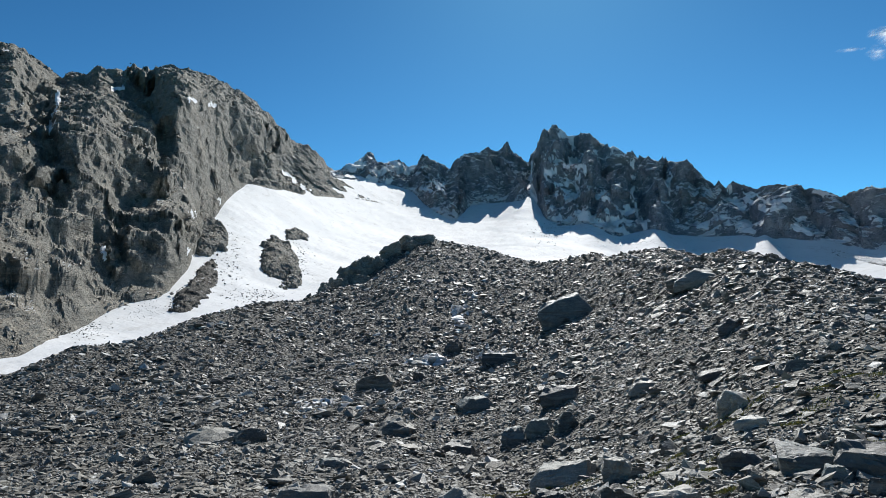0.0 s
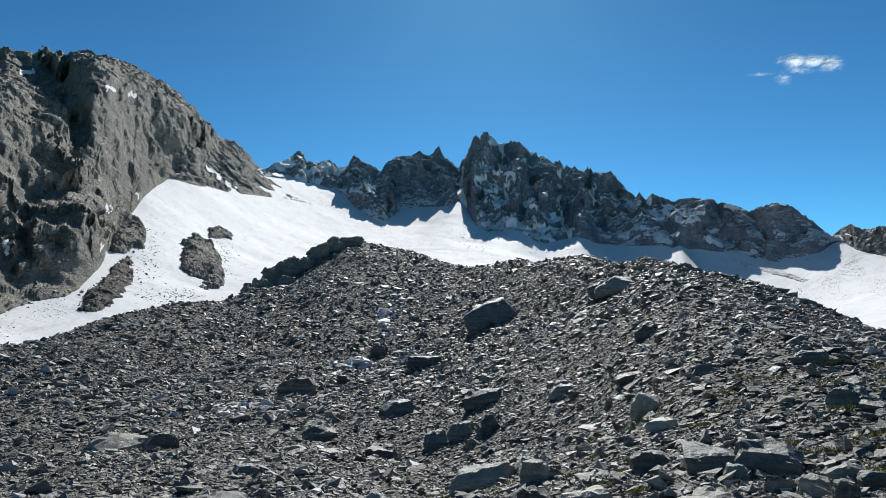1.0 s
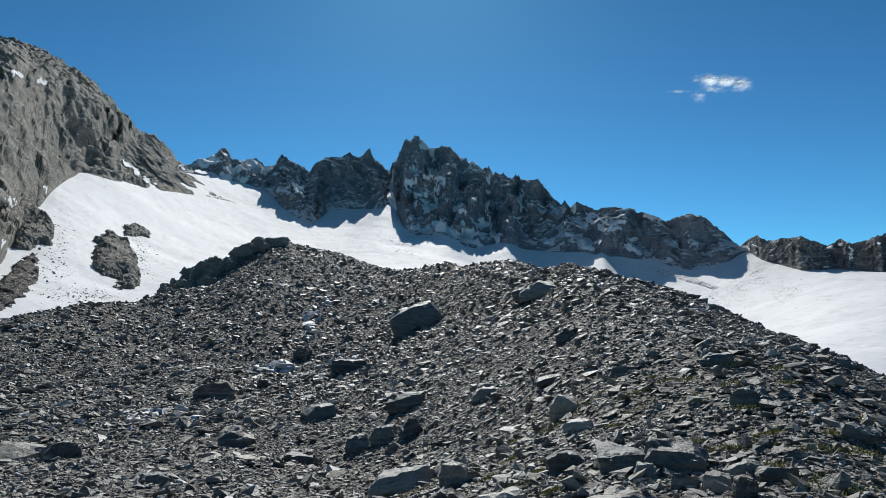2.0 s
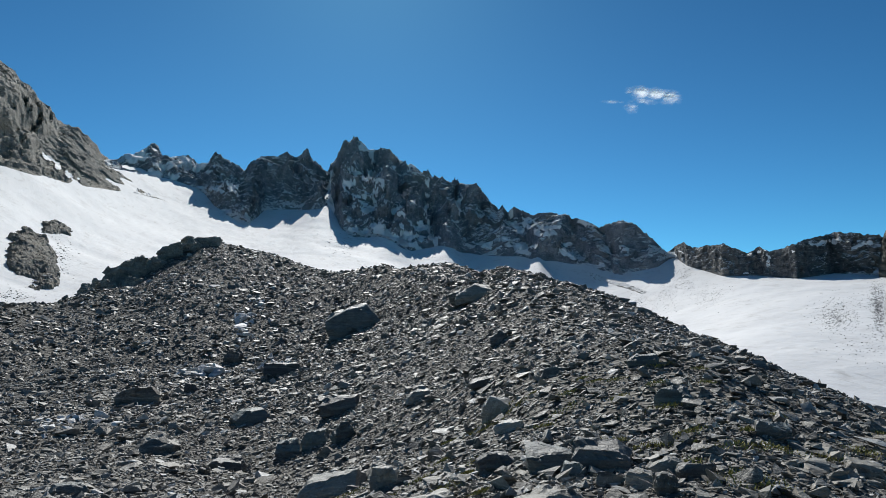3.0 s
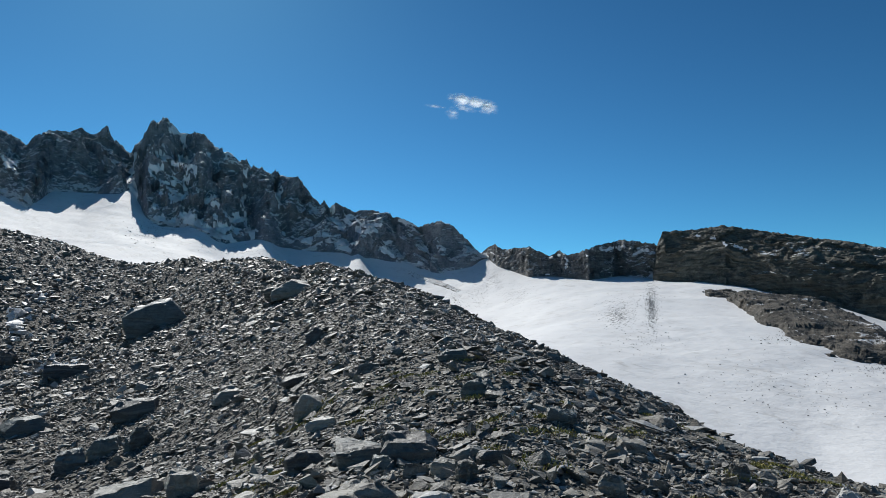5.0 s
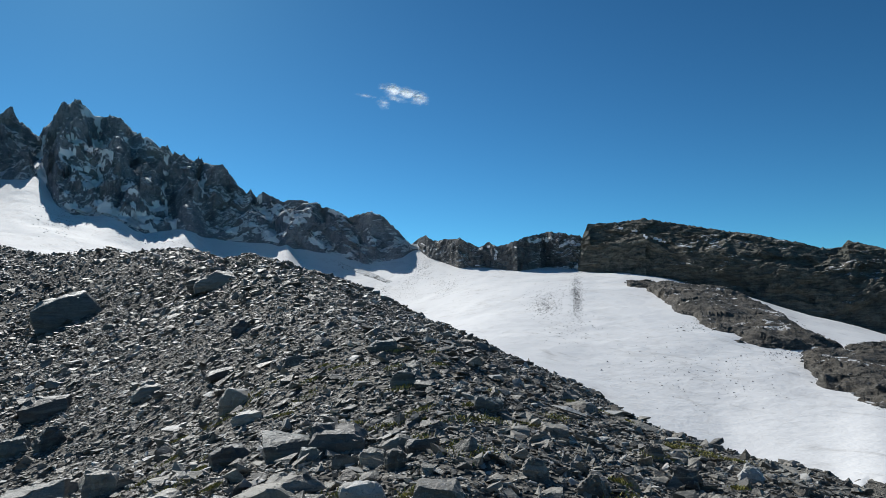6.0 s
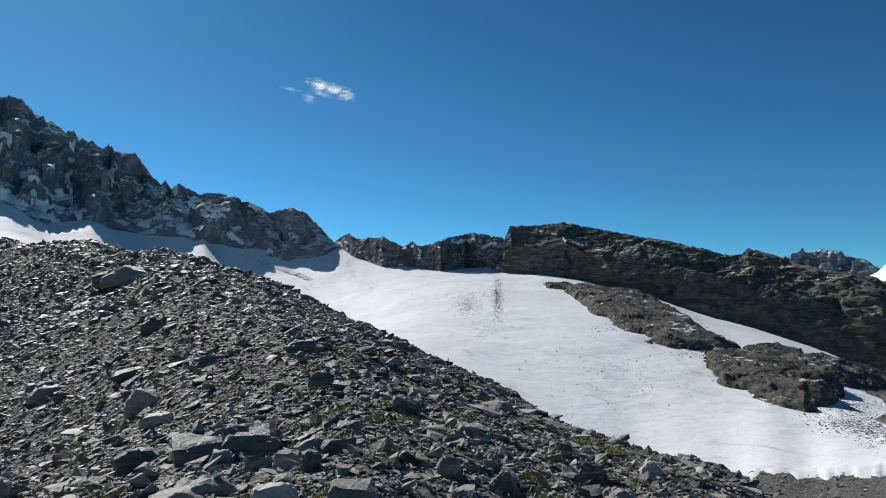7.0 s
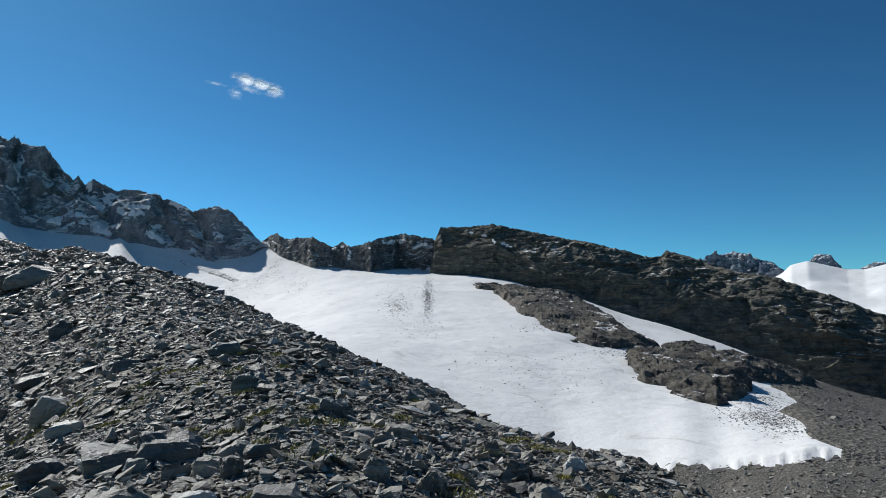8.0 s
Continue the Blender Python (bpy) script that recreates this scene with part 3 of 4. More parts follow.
def snow_patch(parent, grid, path, width, seed, name="snow_gully"):
    """Snow lying in a gully or on a ledge, along a path of sight angles."""
    b, e = sight_angles(grid)
    n = value_noise(np.stack([b.ravel() * 2.6, e.ravel() * 2.6, b.ravel() * 0 + seed], 1), seed).reshape(b.shape)
    n = n + 0.6 * value_noise(np.stack([b.ravel() * 7, e.ravel() * 7, b.ravel() * 0 + seed], 1), seed + 1).reshape(b.shape)
    lay_snow(parent, grid, sight_gap(b, e, path) < width * (0.6 + 1.1 * n), name)


def box_blur(a, n):
    """A running mean over a square of 2 n + 1 cells."""
    for axis in (0, 1):
        pad = np.pad(a, [(n, n) if k == axis else (0, 0) for k in (0, 1)], mode="edge")
        total = np.cumsum(np.insert(pad, 0, 0, axis=axis), axis=axis)
        size = a.shape[axis]
        a = (np.take(total, np.arange(2 * n + 1, 2 * n + 1 + size), axis=axis) - np.take(total, np.arange(size), axis=axis)) / (2 * n + 1)
    return a


def drifts(parent, grid, first, last, share, seed, favour=None, name="snow_drift"):
    """Old snow left on the ledges and in the hollows between two rows of a mountain's grid, over a share of its face."""
    b, e = sight_angles(grid)
    r = np.hypot(grid[..., 0], grid[..., 1])
    nrm = np.cross(np.gradient(grid, axis=0), np.gradient(grid, axis=1))
    up = nrm[..., 2] / np.maximum(np.linalg.norm(nrm, axis=-1), 1e-9)
    up = box_blur(up * np.sign(np.median(up)), 3)
    q = np.stack([b.ravel() * 0.9 + e.ravel() * 0.6, e.ravel() * 1.1 - b.ravel() * 0.3, b.ravel() * 0 + seed], 1)
    score = up + 0.02 * np.clip(r - box_blur(r, 7), -8, 8) + 0.34 * fbm(q, 4, 0.6, seed).reshape(b.shape)
    if favour:
        score = score + along(b, favour)
    need = np.quantile(score[:, first:last], 1 - share)
    t = np.arange(grid.shape[1])[None]
    lay_snow(parent, grid, (score > need) & (t > first) & (t < last), name, 8)


def evened(values, n):
    """A running mean over 2 n + 1 values."""
    return np.convolve(np.pad(values, n, mode="edge"), np.ones(2 * n + 1) / (2 * n + 1), mode="valid")


# cliffs of the flank: bearings of both ends, angles of the base and of the lip at both ends, boldness
WEST_CLIFFS = [(-27.2, -14.4, 14.3, 12.7, 19.6, 16.6, 1.8), (-33.6, -23.8, 7.4, 8.4, 14.2, 13.6, 1.75), (-39, -30.4, 8.4, 9.8, 12.4, 13.6, 1.6), (-28.6, -21.6, 2.9, 3.4, 6.8, 8.2, 1.6),
               (-34.6, -29.8, 2.3, 2.7, 4.5, 4.5, 1.5), (-31, -24.2, 17.7, 17.4, 19.8, 19.6, 1.6), (-46, -36, 3, 4.4, 8, 7.6, 1.6), (-38.4, -31.6, 17.2, 18.2, 20, 19.4, 1.5), (-20.6, -12, 12.3, 11.8, 13.2, 12.6, 1.3)]
west_grid = mountain(-48, -5.6, 0.1, lambda b: evened(snow_reach(b, along(b, FOOT_WEST)), 22), lambda b: along(b, FOOT_WEST),
                     lambda b: along(b, "-60,420 -40,440 -30,500 -20,620 -10,740 -5,780"), lambda b: along(b, WEST_CREST), 5.5, 55, 1.5, 3,
                     terrace=0.4, dip=0.45, ribs=0.4, bed=0.16, fine=0.16, lump=0.7, cell=(1.3, 1.3, 0.7), rows=(10, 110, 110, 10, 5), cliffs=WEST_CLIFFS)
west = massif("mountain_flank", "brown-grey rocky mountain flank with gullies and scree", "mountain", west_grid, M_WEST)
for k, one in enumerate(paths("-32.3,19.1 -32.4,16.6 -33,14.7;-28.9,18.8 -27.7,19.4;-29,7 -28.1,5.4;-23.6,8.3 -21.8,6.1 -21.2,4.5 -22.7,2.3;-22.3,9.6 -19.9,9.8;"
                              "-14.5,13.7 -12.5,12.3;-22.7,19.1 -20.4,18.8;-20.4,11.8 -19.4,10.2")):
    snow_patch(west, west_grid, one, (0.14, 0.16, 0.2, 0.2, 0.2, 0.2, 0.15, 0.2)[k], 300 + k)
drifts(west, west_grid, 14, 215, 0.01, 311)

ridge_grid = mountain(-12, 39.6, 0.07, lambda b: evened(snow_reach(b, along(b, FOOT_RIDGE)), 8), lambda b: along(b, FOOT_RIDGE),
                      lambda b: evened(snow_reach(b, along(b, FOOT_RIDGE)), 40) + along(b, "-12,80 -4,90 2,110 6,120 10,205 15,190 19,125 23,64 30,32 38,14 40,12"),
                      lambda b: np.where(b < 17.5, along(b, RIDGE_CREST_W), along(b, RIDGE_CREST_E)), 13, 78, 1.1, 8, terrace=0.3, bed=0.2, dip=0.4, ribs=0.75, lump=0.95, cell=(1, 1, 0.9), rows=(10, 80, 80, 12, 6),
                      gullies=[(one, 0.5, 11) for one in paths("8.3,14.6 8.1,12.9 8.4,10.7;12.3,16.4 11.9,14.7 12.9,13.4 12.2,11.4;17.3,14.4 17,11.9 18.2,8.3;19.3,13.9 20.2,11.7 20.6,9;24.7,11.7 25.3,10.3 26.6,8;"
                                                               "22.2,12 21.8,9.6 23,8;14.6,13.6 14.2,11 13.6,9.2;-1,14.2 .4,12.4;5,14 5.8,12.6;30.2,9.8 30.8,7.6;33,9.2 33.6,7.4")])
ridge = massif("mountain_ridge", "jagged dark rock ridge with pointed summit and snowy gullies", "mountain", ridge_grid, M_RIDGE)
for k, one in enumerate(paths("8.3,14.4 8.1,12.9 8.4,11.7 8.5,10.7;12,16.3 11.9,14.7 12.8,13.7 12.2,12;17.3,14.2 17,11.9 17.4,9.4 18,8.3;19.1,13.8 19.9,13 20.2,11.7;"
                              "24.6,11.5 25.2,10.3 25.7,9.4;8.8,13.3 10.5,13.5;9.5,14.6 11.6,14.7 12.3,14.1;14.3,11.1 15.6,10.9;-1.4,13.1 .4,12.6;-4.9,14.3 -3.2,13.6;"
                              "-7.4,13.4 -4.7,13.1;27.1,9.3 29.3,9.6;13.1,9.4 16,8.1 17.6,7.2;10.5,11.6 11.2,10.8 11.9,11.2;30.9,10 32.2,9.6;20.2,11.8 20.1,10.5")):
    snow_patch(ridge, ridge_grid, one, (0.22, 0.35, 0.2, 0.25, 0.2, 0.3, 0.3, 0.22, 0.2, 0.3, 0.25, 0.25, 0.3, 0.22, 0.15, 0.12)[k], 330 + k)
drifts(ridge, ridge_grid, 12, 166, 0.3, 341, "-12,.1 -3,.1 1,-.1 3,-.3 7.6,-.3 8.6,.12 20,.05 23,-.02 24.5,.1 32,.05 34,-.1 40,-.1")

saddle_grid = mountain(37.6, 55, 0.07, lambda b: snow_reach(b, along(b, FOOT_SADDLE)), lambda b: along(b, FOOT_SADDLE), lambda b: snow_reach(b, along(b, FOOT_SADDLE)) + 6,
                       lambda b: along(b, SADDLE_CREST), 4, 18, 0.7, 17, rows=(8, 45, 45, 10, 5), terrace=0.5, ribs=0.3)
saddle = massif("mountain_saddle", "low dark rock wall along a saddle above the snow", "rock wall", saddle_grid, M_SADDLE)
for k, one in enumerate(paths("45.2,7 46.2,6.2 46,5.4;48.5,7 51,7.2;51.8,6.6 53,6.9;38.6,7 39.6,6.4")):
    snow_patch(saddle, saddle_grid, one, 0.16, 360 + k)
drifts(saddle, saddle_grid, 10, 92, 0.08, 347)

block_grid = mountain(53.4, 98, 0.08, lambda b: along(b, FOOT_OFF_BLOCK), lambda b: along(b, FOOT_UP_BLOCK), lambda b: along(b, "53,474 58,476 62,464 68,448 71,452 74,456 77,448 79,434 82,428 86,422 92,420 110,420"),
                      lambda b: along(b, BLOCK_CREST), 4.0, 36, 0.5, 23, belly=0.58, set_back=0.2, terrace=0.35, dip=0.25, ribs=0.1, bed=0.13, fine=0.05, cell=(1.6, 1.6, 0.5), rows=(10, 80, 80, 10, 5), on_snow=False)
block = massif("cliff_ridge", "long dark layered cliff ridge in shade with sunlit crest", "cliff", block_grid, M_BLOCK)
for k, one in enumerate(paths("59.1,7.1 62.2,6.1;57.1,7.9 58.9,7.5")):
    snow_patch(block, block_grid, one, (0.1, 0.08)[k], 370 + k, "snow_ledge")

# the far peaks' blue is haze carried by their rock colour
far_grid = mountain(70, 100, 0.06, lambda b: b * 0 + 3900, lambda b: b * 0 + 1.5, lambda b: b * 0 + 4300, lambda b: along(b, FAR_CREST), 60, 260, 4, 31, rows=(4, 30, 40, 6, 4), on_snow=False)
far = massif("distant_mountain", "distant peaks tinted blue-grey for haze above a white glacier", "mountain", far_grid, M_FAR)


def far_glacier():
    b = np.arange(76, 98, 0.1)
    up = gently(b, "76,.8 80.6,2.2 82,3.0 82.9,3.5 83.5,4.1 84.7,4.36 87.3,3.55 88.4,3.5 89.7,3.8 92,4.1 98,4.2", 0.15)
    r, z, s, c = loft(b, [(b * 0 + 2700, b * 0 - 60), (b * 0 + 3300, 3300 * tan_d(up * 0.45)), (b * 0 + 4000, 4000 * tan_d(up)), (b * 0 + 4200, 4000 * tan_d(up) - 30)], (20, 20, 4))
    p = np.stack([r * s, r * c, z], -1).reshape(-1, 3)
    z = z + 14 * fbm(p / 260, 3, seed=91).reshape(z.shape) * np.clip((4000 - r) / 300, 0, 1)
    verts = np.stack([r * s, r * c, z + EYE_Z], -1).reshape(-1, 3)
    return part("glacier", mesh_from("glacier", verts, grid_faces(*z.shape), M_SNOW, True), far, "white distant glacier")


far_glacier()

# ---- outcrops and debris lying in the snow ----
MOUNDS = []


def mound(name, b0, b1, low, top, height, seed, material, label, category, size=6.0, step=0.06, rows=110, edge=0.22):
    """A low back of rock or debris breaking through the snow between two rows of sight angles."""
    b = np.arange(b0, b1 + step / 2, step)
    r0, r1 = snow_reach(b, along(b, low)), snow_reach(b, along(b, top))
    v = np.linspace(-0.1, 1.1, rows)
    r = r0[:, None] + (r1 - r0)[:, None] * v
    bb = np.broadcast_to(b[:, None], r.shape)
    s, c = np.sin(np.radians(bb)), np.cos(np.radians(bb))
    z = snow_z(b[:, None], r)
    p = np.stack([r * s, r * c, z], -1).reshape(-1, 3)
    ragged = 0.1 * (fbm(p / (size * 1.1), 4, 0.6, seed + 9).reshape(r.shape) - 0.3)
    dome = np.clip((np.minimum(np.minimum(bb - b0, b1 - bb) / (b1 - b0), np.minimum(v, 1 - v)[None]) + ragged) / edge, -0.5, 1)
    dome = np.where(dome > 0, np.sqrt(np.maximum(dome, 0)), dome)
    n = (0.35 * ridged(p / size, 4, 0.5, seed) + 0.5 * fbm(p / (size * 0.7), 4, 0.42, seed + 7) + 0.25 * facets(p / (size * 0.8), seed + 3) + 0.05 * facets(p / (size * 0.3), seed + 5)).reshape(r.shape)
    z = z + height * (dome * (0.75 + 0.18 * n) - 0.2 + 0.14 * n)
    verts = np.stack([r * s, r * c, z + EYE_Z], -1).reshape(-1, 3)
    MOUNDS.append(verts.reshape(*r.shape, 3))
    top = massif(name, label, category, MOUNDS[-1], material, "rock_back")
    return top


mound("rock_outcrop", 57.5, 74.5, "57,3.1 59.5,2.3 61.4,.7 63.4,-.9 65.3,-1.7 67.8,-2.2 70.6,-2.5 72,-3 74.5,-3.6", "57,3.4 60,3 65.5,2.6 67.6,1.2 70.3,-.9 72,-2 74.5,-2.9", 7, 201, M_APRON,
      "brown-grey rock slabs at the foot of the cliff beside the snow", "outcrop", 16)
mound("rock_outcrop", 70.6, 80.2, "70.6,-4.4 72,-5.7 74.5,-6.6 77.5,-7.2 79,-6.7 80.2,-6", "70.6,-3.2 73,-3.0 75,-3.3 77.5,-4.3 80.2,-5.4", 7, 211, M_APRON,
      "rounded brown rock tongue surrounded by snow", "outcrop", 14)
mound("rock_outcrop", 73, 85.2, "73,-3.1 76,-3.9 79,-4.9 82,-5.3 85.2,-5.7", "73,-2.3 76,-2.5 79,-3.2 82,-4.2 85.2,-5.2", 6, 213, M_APRON,
      "brown rock band below the cliff with snow on both sides", "outcrop", 12)
mound("debris_slope", 81.5, 100, "81.5,-7 83,-8.2 84.5,-9.6 87,-10.5 100,-11", "81.5,-5.2 84,-4.2 87,-5.6 100,-7.6", 1.6, 221, M_DEBRIS,
      "grey gravel slope running down beside the snow", "debris", 45, edge=0.1)
mound("rock_outcrop", -16.4, -12.7, "-16.4,5.6 -15.5,4 -14,3.4 -12.7,3.8", "-16.4,7.2 -15.2,8.2 -14,7.6 -12.7,5.4", 6, 231, M_WEST, "brown rock island in the glacier snow", "outcrop", 7, 0.03)
mound("rock_outcrop", -14.2, -12.2, "-14.2,7.8 -12.2,7.7", "-14.2,8.6 -13,8.7 -12.2,8.2", 4, 241, M_WEST, "small brown rock island in the glacier snow", "outcrop", 5, 0.02, 40)
mound("rock_outcrop", -22.4, -19.0, "-22.4,6.4 -20.6,6.2 -19,6.6", "-22.4,9.2 -20.5,9.2 -19,8", 8, 251, M_WEST, "dark rock knob at the edge of the glacier snow", "outcrop", 8, 0.03)
mound("debris_strip", -23.6, -19.8, "-23.6,1.6 -22.6,1.2 -21.2,2 -19.8,3.6", "-23.6,2.6 -22.2,3.6 -21,5.6 -19.8,6.6", 3, 261, M_APRON, "grey debris strip running down the snow", "debris", 5, 0.04)
mound("rock_outcrop", 31.8, 36.6, "31.8,5.1 34.5,4.2 36.6,3.4", "31.8,5.6 34.5,4.7 36.6,3.8", 1.0, 271, M_SADDLE, "dark rock rib breaking through shaded snow below the ridge", "outcrop", 6, 0.03, 60)
# ---- stones ----
rng = np.random.default_rng(11)


def stone_shape(seed, flat, points=15):
    """Corners and triangles of one broken stone about 1 m across: a convex lump with split faces."""
    g = np.random.default_rng(seed)
    p = g.uniform(-1, 1, (points, 3))
    p = p / np.maximum(np.abs(p).max(1), 0.6)[:, None] * g.uniform(0.75, 1, (points, 1))
    p *= np.array([0.5, 0.5 * g.uniform(0.55, 0.95), 0.5 * flat])
    bm = bmesh.new()
    for q in p:
        bm.verts.new(q)
    res = bmesh.ops.convex_hull(bm, input=bm.verts)
    bmesh.ops.delete(bm, geom=[v for v in bm.verts if not v.link_faces], context="VERTS")
    bmesh.ops.triangulate(bm, faces=bm.faces)
    bm.verts.index_update()
    verts = np.array([v.co[:] for v in bm.verts])
    faces = np.array([[v.index for v in f.verts] for f in bm.faces])
    bm.free()
    return verts, faces


SHAPES = [stone_shape(100 + k, f, n) for k, (f, n) in enumerate([(0.3, 8), (0.42, 9), (0.22, 7), (0.6, 9), (0.34, 8), (0.26, 8), (0.75, 9), (0.48, 8)] * 3)]


def spins(n, tilt):
    """Random turns: any heading, tilted by up to about tilt radians."""
    a, t, h = rng.uniform(0, 2 * np.pi, n), rng.normal(0, tilt, n), rng.uniform(0, 2 * np.pi, n)
    k = np.stack([np.cos(h), np.sin(h), np.zeros(n)], 1)
    K = np.zeros((n, 3, 3))
    K[:, 0, 1], K[:, 0, 2], K[:, 1, 0], K[:, 1, 2], K[:, 2, 0], K[:, 2, 1] = -k[:, 2], k[:, 1], k[:, 2], -k[:, 0], -k[:, 1], k[:, 0]
    T = np.eye(3) + np.sin(t)[:, None, None] * K + (1 - np.cos(t))[:, None, None] * (K @ K)
    Z = np.zeros((n, 3, 3))
    Z[:, 0, 0], Z[:, 0, 1], Z[:, 1, 0], Z[:, 1, 1], Z[:, 2, 2] = np.cos(a), -np.sin(a), np.sin(a), np.cos(a), 1
    return T @ Z


def strew(n, b0, b1, r0, r1, s0, s1, power=2.2):
    """Places and sizes of n stones on the moraine; small ones are commonest."""
    b = np.radians(rng.uniform(b0, b1, n))
    r = np.sqrt(rng.uniform(r0 * r0, r1 * r1, n))
    keep = r < along(np.degrees(b), CREST_OFF) * 1.06 + 0.5
    b, r = b[keep], r[keep]
    x, y = r * np.sin(b), r * np.cos(b)
    s = s0 * (1 - rng.uniform(0, 1, len(x)) * (1 - (s0 / s1) ** power)) ** (-1 / power)
    return x, y, s


def slope_of(x, y, step=0.8):
    """How the ground tilts: its rise along x and along y."""
    return (ground_z(x + step, y) - ground_z(x - step, y)) / (2 * step), (ground_z(x, y + step) - ground_z(x, y - step)) / (2 * step)


def scree(batches, tilt=0.34):
    verts, faces, base = [], [], 0
    for x, y, s in batches:
        z = ground_z(x, y)
        gx, gy = slope_of(x, y)
        R = spins(len(x), tilt)
        R[:, 2] += 0.3 * (np.clip(gx, -0.6, 0.6)[:, None] * R[:, 0] + np.clip(gy, -0.6, 0.6)[:, None] * R[:, 1])
        which = rng.integers(0, len(SHAPES), len(x))
        stretch = rng.uniform(0.7, 1.35, (len(x), 3))
        for k, (v, f) in enumerate(SHAPES):
            m = which == k
            q = np.einsum("nij,nvj->nvi", R[m], v[None] * (s[m, None] * stretch[m])[:, None])
            q += np.stack([x[m], y[m], z[m] + 0.12 * s[m]], 1)[:, None]
            verts.append(q.reshape(-1, 3))
            faces.append((f[None] + (np.arange(m.sum()) * len(v))[:, None, None] + base).reshape(-1, 3))
            base += m.sum() * len(v)
    return np.concatenate(verts), np.concatenate(faces)


def own_stones(x, y, s, count):
    """The nearest stones as parts of the ground, on shared meshes."""
    meshes = [mesh_from("stone", v, f, M_STONE) for v, f in SHAPES]
    for i in np.argsort(-s)[:count]:
        z = float(ground_z(x[i:i + 1], y[i:i + 1])[0])
        ob = part("stone", meshes[int(rng.integers(0, len(meshes)))], ground)
        turn = Matrix(spins(1, 0.38)[0].tolist()).to_4x4()
        stretch = rng.uniform(0.75, 1.3, 3) * s[i]
        ob.matrix_world = Matrix.Translation((float(x[i]), float(y[i]), z + 0.1 * float(s[i]))) @ turn @ Matrix.Diagonal((*stretch.tolist(), 1))


field = [strew(3500, -180, 180, 0.5, 9, 0.05, 0.3, 2.1), strew(32000, -36, 92, 4.2, 10, 0.042, 0.32, 2.5), strew(52000, -36, 80, 10, 26, 0.07, 0.5, 2.6),
         strew(48000, -36, 42, 26, 50, 0.125, 0.75, 2.6), strew(56000, -36, 24, 50, 104, 0.19, 1.0, 2.7)]
rubble = new("scree", mesh_from("scree", *scree(field), M_STONE))
tagged(rubble, "countless grey angular schist stones covering the moraine", "scree", kind="stuff")
valley = []
for b0, b1, r0, r1 in ((66, 94, 60, 135), (80, 96, 110, 190)):
    bb, rr = np.radians(rng.uniform(b0, b1, 3200)), rng.uniform(r0, r1, 3200)
    keep = (rr < gently(np.degrees(bb), SNOW_LOW_OFF, 1.0)) | (np.degrees(bb) > 83)
    valley.append((rr[keep] * np.sin(bb[keep]), rr[keep] * np.cos(bb[keep]), rng.uniform(0.2, 0.9, keep.sum()) * rng.uniform(0.5, 1.2, keep.sum())))
low = new("valley_debris", mesh_from("valley_debris", *scree(valley), M_STONE))
tagged(low, "grey stones strewn over the valley floor below the snow", "scree", kind="stuff")
own_stones(*strew(900, 12, 68, 4.8, 9.0, 0.1, 0.34, 2.2), 300)


def quartz():
    """Pale stones and slabs in a loose streak across the middle of the moraine."""
    spots = []
    for b, r, db, dr, n, s0, s1 in ((1.2, 56, 0.8, 4, 26, 0.5, 1.3), (-1.8, 44, 2.0, 1.5, 30, 0.5, 1.4), (3.6, 45, 1.6, 2.0, 30, 0.4, 1.1), (-12, 30, 3, 3, 40, 0.3, 0.7), (2.4, 62, 0.8, 3, 20, 0.4, 1.1)):
        bb, rr = np.radians(b + rng.normal(0, 0.5, n) * db), r + rng.normal(0, 0.5, n) * dr
        spots.append((rr * np.sin(bb), rr * np.cos(bb), rng.uniform(s0, s1, n)))
    ob = new("quartz_stones", mesh_from("quartz_stones", *scree(spots), M_QUARTZ))
    return tagged(ob, "white quartz stones strewn in a streak over the scree", "stones", kind="stuff")


quartz()


